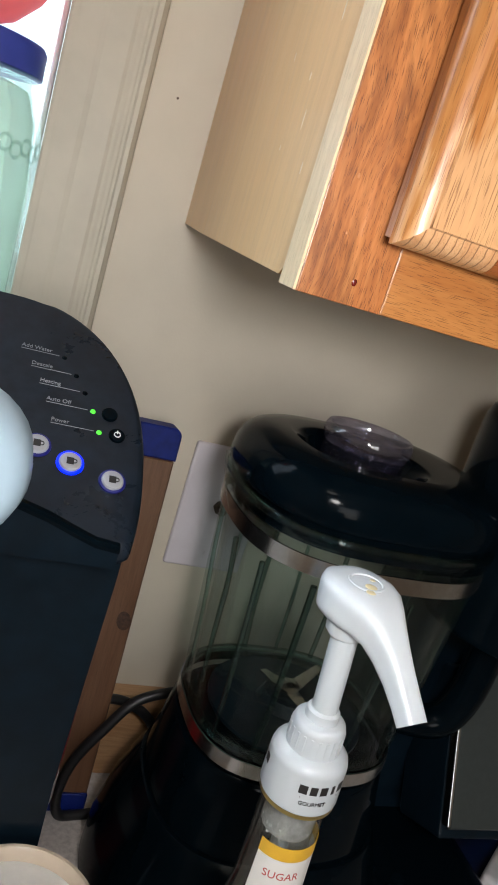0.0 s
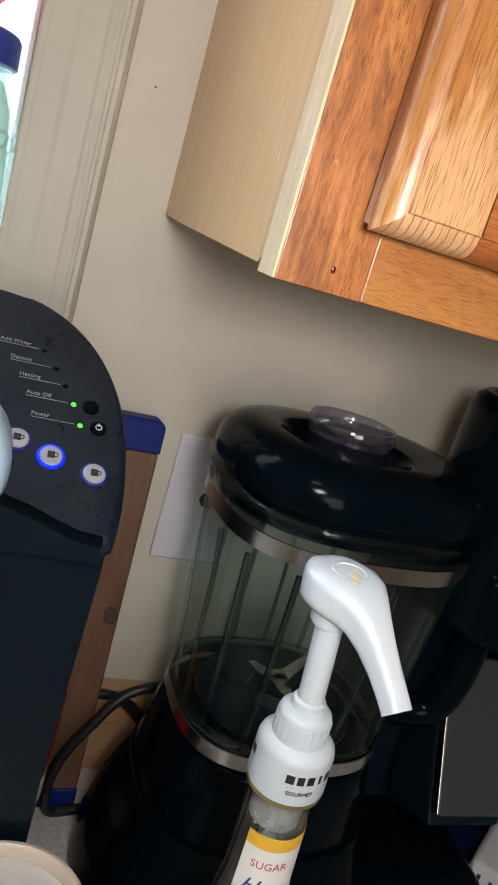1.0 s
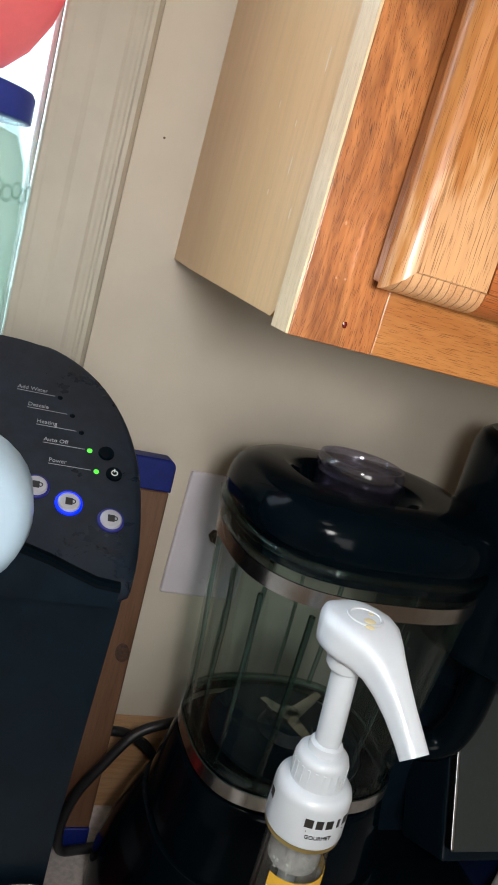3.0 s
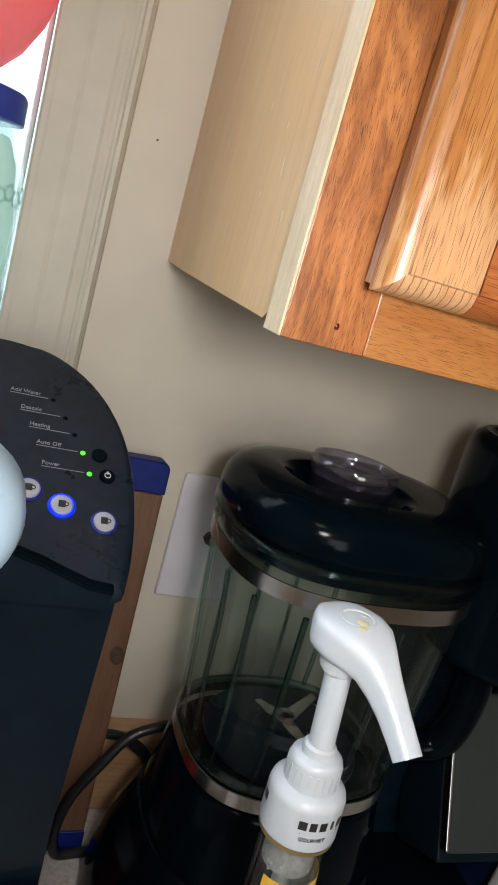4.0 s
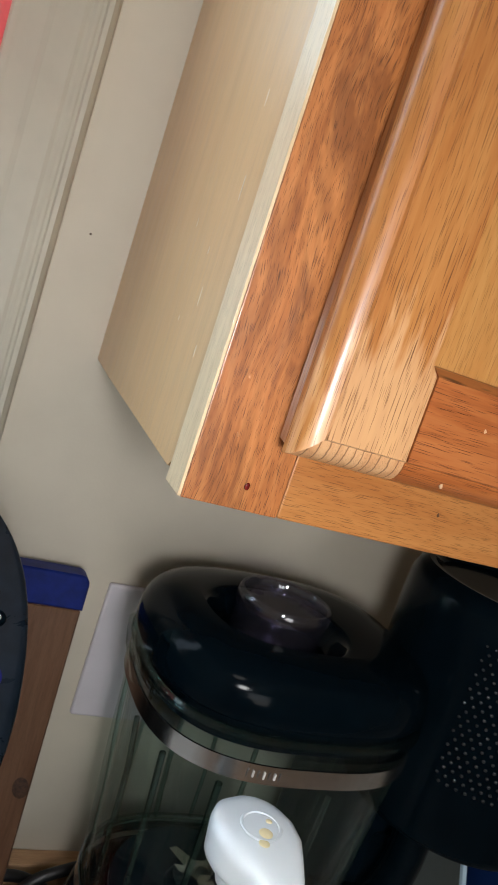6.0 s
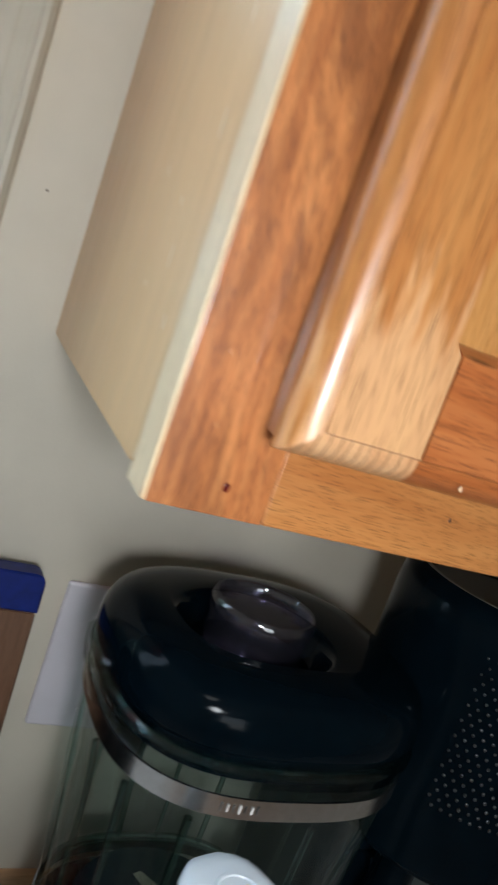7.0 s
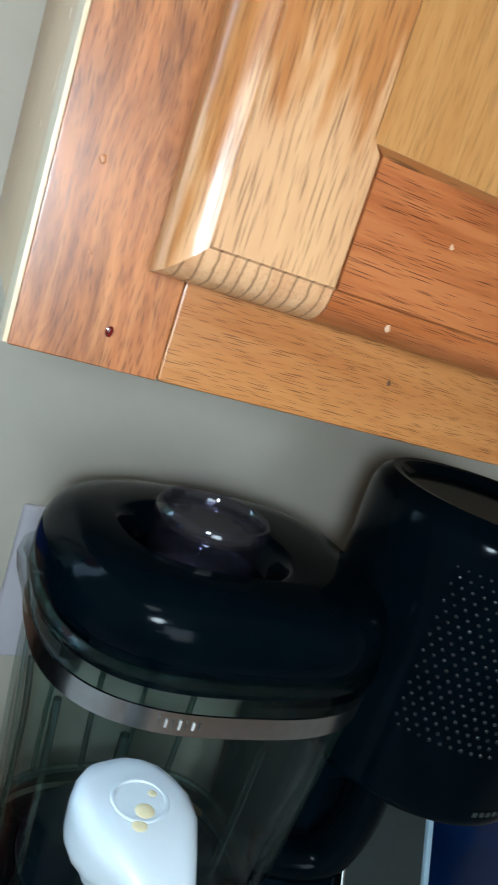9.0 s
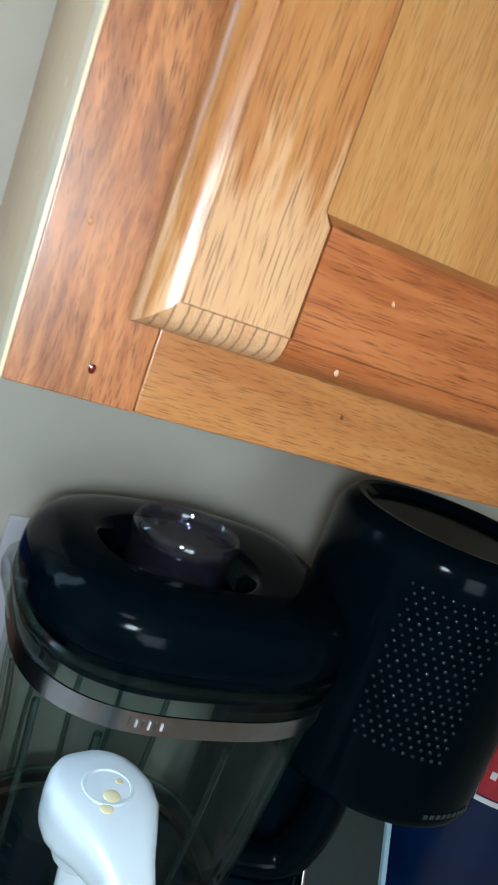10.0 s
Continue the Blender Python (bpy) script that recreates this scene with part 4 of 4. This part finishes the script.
    # nozzle head: a rounded teardrop, thick over the stem, tapering into the drooping spout
    spine = [(-0.0180, 1.2600, 0.0060, 0.0070), (-0.0174, 1.2603, 0.0085, 0.0082), (-0.0150, 1.2607, 0.0122, 0.0090), (-0.0115, 1.2610, 0.0150, 0.0094), (-0.0070, 1.2612, 0.0168, 0.0094), (0.0000, 1.2614, 0.0176, 0.0096), (0.0070, 1.2608, 0.0160, 0.0094),
             (0.0130, 1.2590, 0.0122, 0.0088), (0.0190, 1.2560, 0.0088, 0.0080), (0.0260, 1.2512, 0.0068, 0.0070), (0.0340, 1.2450, 0.0056, 0.0060), (0.0420, 1.2382, 0.0053, 0.0053), (0.0470, 1.2335, 0.0053, 0.0050)]
    rings = []
    for i, (x, zz, w, h) in enumerate(spine):
        a, b = spine[max(0, i - 1)], spine[min(len(spine) - 1, i + 1)]
        d = Vector((b[0] - a[0], 0, b[1] - a[1])).normalized()
        up = Vector((-d.z, 0, d.x))
        rings.append([Vector((x, 0, z(zz))) + up * (h * q[1]) + Vector((0, w * q[0], 0)) for q in squircle(1, 1, 0, 4.5, 0, 40)])
    head = moved(loft(rings), Matrix.Rotation(radians(PUMP_TURN), 4, "Z"))
    head = part("pump_head", head, WHITE, c, "white pump head with drooping spout")
    part("thumb_ring", moved(lathe([(0.0080, 0), (0.0084, 0.0005), (0.0080, 0.0009), (0.0072, 0.0009), (0.0069, 0.0003)], 32, cap=False), pose(0.0, 0.0, z(1.2703), 0, 0, 0)), WHITE, head)
    for x, y, r in ((0.0005, -0.004, 0.0028), (-0.002, -0.009, 0.0022), (0.004, 0.002, 0.0015)):
        part("syrup_stain", moved(lathe([(r, 0), (r * 0.8, 0.0003), (r * 0.3, 0.0004)], 14), pose(x, y, z(1.2708), 0, 0, 0)), STAIN, head, "dried yellowish syrup")
    return c


syrup_bottle()


# ---- black appliance with perforated head ----
def appliance():
    cx, cy = 0.270, -0.165
    c = thing("perforated_appliance", (cx, cy, 0.9), "black countertop appliance with dimpled round head and grey panel", "appliance")
    z = lambda v: v - 0.9
    head = part("head", lathe([(r, z(v)) for r, v in [(0.058, 1.1900), (0.0672, 1.1905), (0.0694, 1.1925), (0.0702, 1.197), (0.0710, 1.325), (0.0703, 1.335), (0.0675, 1.3425), (0.0625, 1.3460), (0.0580, 1.3455), (0.0550, 1.3425), (0.0535, 1.3400), (0.02, 1.3395)]], 64), BLACK, c, "glossy black cylindrical head with dished top")
    # raised dots: a grid on the front right only, shaped to the head's highlight
    dot = lathe([(0.0013, -0.0004), (0.0011, 0.00015), (0.0006, 0.00042)], 8)
    tmp = bpy.data.meshes.new("dimple")
    dot.to_mesh(tmp)
    dot.free()
    tmp.materials.append(DOTS)
    for p in tmp.polygons:
        p.use_smooth = True
    for i in range(20):
        for j in range(10):
            a = radians(-50 + 4.4 * j + (2.2 if i % 2 else 0))
            zz = 1.322 - 0.0046 * i
            ob = new("dimple", tmp)
            ob.parent = head
            ob.matrix_basis = Matrix.Translation((0.0706 * math.sin(a), -0.0706 * math.cos(a), z(zz))) @ Matrix.Rotation(a, 4, "Z") @ Matrix.Rotation(radians(90), 4, "X")
    head.location = (0.011, 0.0, -0.004)
    for i in range(9):
        a = radians(-3 + 3.6 * i)
        part("badge_bar", moved(box(-0.0015, 0.0015, -0.0004, 0.0001, -0.0013, 0.0013), Matrix.Translation((0.0704 * math.sin(a), -0.0704 * math.cos(a), z(1.2005))) @ Matrix.Rotation(a, 4, "Z")), DARKSTEEL, head)
    part("column", box(-0.030, 0.085, 0.032, 0.125, 0.002, z(1.188), 0.01, 3), SATIN, c)
    part("base", box(-0.056, 0.062, -0.062, 0.130, 0.0006, z(0.985), 0.018, 4), BLACK, c, "glossy black base")
    # sloping grey panel with bright edges
    m = pose(0.033, -0.010, z(1.085), -25, 0, 0)
    part("front_panel", moved(rounded_slab(-0.0300, 0.0300, -0.060, 0.058, -0.003, 0.003, 0.001, 0.001), m), DARKSTEEL, c, "grey metal front panel")
    part("panel_edge", moved(box(-0.0330, -0.0302, -0.0045, 0.004, -0.058, 0.058, 0.001), m), STEEL, c)
    part("panel_edge", moved(box(0.0302, 0.0345, -0.0045, 0.004, -0.058, 0.058, 0.001), m), SILVER, c, "bright silver edge strip")
    part("panel_back", moved(box(-0.034, 0.034, 0.004, 0.06, -0.07, 0.058, 0.004), m), SATIN, c)
    return c


appliance()

# ---- packages beside it ----
pack = thing("snack_canister", (0.462, -0.10, 0.9005), "blue plastic canister with a red upper label", "canister")
part("canister_wall", lathe([(0.060, 0), (0.064, 0.004), (0.066, 0.285), (0.064, 0.291), (0.03, 0.292)], 56), BLUEPACK, pack)
part("red_label", lathe([(0.0664, 0.240), (0.0668, 0.240), (0.0670, 0.283), (0.0664, 0.283)], 56, cap=False, closed=True), REDPACK, pack, "red label band")
part("white_line", lathe([(0.0664, 0.2345), (0.0669, 0.2345), (0.0669, 0.2385), (0.0664, 0.2385)], 56, cap=False, closed=True), LABEL, pack)
for i in range(7):
    a = radians(-60 + 11 * i)
    part("print_bar", moved(box(-0.0022, 0.0022, -0.0004, 0.0002, -0.003, 0.003), Matrix.Translation((0.0671 * math.sin(a), -0.0671 * math.cos(a), 0.258)) @ Matrix.Rotation(a, 4, "Z")), LABEL, pack)

bask = thing("slotted_basket", (0.388, -0.188, 0.9005), "small white plastic basket with dark slots", "basket")
bask.rotation_euler = (0, 0, radians(38))
part("basket_wall", box(-0.036, 0.036, -0.030, 0.030, 0.0, 0.072, 0.005, 3), BASKET, bask)
for i in range(5):
    for zz in (0.030, 0.050):
        part("slot", box(-0.0265 + 0.0115 * i, -0.0230 + 0.0115 * i, -0.0306, -0.0295, zz, zz + 0.013, 0.0002), INK, bask)
        part("slot", box(-0.0366, -0.0355, -0.0215 + 0.0100 * i, -0.0185 + 0.0100 * i, zz, zz + 0.013, 0.0002), INK, bask)
part("blue_stripe", box(-0.0363, 0.0363, -0.0303, 0.0303, 0.008, 0.019, 0.004), BLUEPACK, bask, "dark blue stripe")

# ---- red cap behind the coffee maker ----
redc = thing("red_canister", (-0.0385, -0.090, 0.9005), "red plastic canister with rounded top", "canister")
part("canister_body", lathe([(0.034, 0), (0.037, 0.003), (0.038, 0.085)], 48), RED, redc)
part("canister_cap", lathe([(0.0385, 0.086), (0.039, 0.088), (0.039, 0.140), (0.036, 0.152), (0.028, 0.159), (0.015, 0.161)], 48), RED, redc, "rounded red cap")
part("canister_label", lathe([(0.0382, 0.05), (0.0386, 0.05), (0.0386, 0.072), (0.0382, 0.072)], 48, cap=False, closed=True), LABEL, redc, "pale label strip")

# ---- cords ----
cord = thing("power_cord", (0.06, -0.06, 0.9), "black rubber power cord looping off the worktop", "cord")
part("cord", tube([(p[0] - 0.06, p[1] + 0.06, p[2] - 0.9) for p in ((0.110, -0.052, 1.025), (0.077, -0.068, 1.031), (0.050, -0.072, 1.022), (0.030, -0.074, 0.994), (0.014, -0.074, 0.964), (0.008, -0.074, 0.932), (0.013, -0.073, 0.908), (0.030, -0.070, 0.9045), (0.060, -0.066, 0.906))], 0.0043), CORD, cord)
cord2 = thing("power_cord", (0.04, -0.045, 0.9), "black rubber power cord behind the board's edge", "cord")
part("cord", tube([(p[0] - 0.04, p[1] + 0.045, p[2] - 0.9) for p in ((-0.03, -0.046, 0.985), (0.006, -0.048, 1.000), (0.038, -0.047, 1.005), (0.060, -0.045, 0.997), (0.078, -0.043, 0.981), (0.10, -0.042, 0.945), (0.115, -0.042, 0.9046))], 0.0043), CORD, cord2)

# ---- window sill things ----
mj = thing("mason_jar", (-0.165, 0.016, WZ0 + 0.0015), "pale green glass jar with navy lid on the sill", "jar")
part("jar_glass", lathe([(0.050, 0), (0.055, 0.004), (0.057, 0.02), (0.0575, 0.13), (0.0565, 0.165), (0.052, 0.185), (0.047, 0.197), (0.046, 0.206), (0.0465, 0.215), (0.043, 0.215), (0.0425, 0.198), (0.050, 0.178), (0.054, 0.13), (0.053, 0.01), (0.02, 0.006)], 56), MASONGLASS, mj, "frosted pale glass")
part("jar_filling", lathe([(0.050, 0.0085), (0.0525, 0.012), (0.0532, 0.132), (0.0490, 0.178), (0.0415, 0.196), (0.03, 0.199)], 48), PALEFILL, mj, "pale green filling")
part("jar_lid", lathe([(0.0475, 0.2045), (0.0490, 0.2055), (0.0490, 0.2220), (0.0470, 0.2250), (0.040, 0.2262), (0.02, 0.2260)], 56), NAVY, mj, "navy blue screw lid")
for i in range(5):
    a = radians(38 + 9 * i)
    part("embossed_scroll", moved(lathe([(0.005, 0), (0.0062, 0.0008), (0.005, 0.0014), (0.0038, 0.0008)], 16, cap=False, closed=True), Matrix.Translation((0.0570 * math.sin(a), -0.0570 * math.cos(a), 0.160 - 0.003 * (i % 2))) @ Matrix.Rotation(a, 4, "Z") @ Matrix.Rotation(radians(90), 4, "X")), MASONGLASS, mj)
ball = thing("pink_ball", (-0.174, 0.016, WZ0 + 0.2285), "pink rounded plastic ball resting on the jar lid", "ball")
part("ball", lathe([(0.004, 0.0), (0.018, 0.002), (0.034, 0.010), (0.048, 0.025), (0.060, 0.047), (0.068, 0.075), (0.069, 0.100), (0.062, 0.128), (0.045, 0.150), (0.02, 0.160)], 56), PINK, ball)
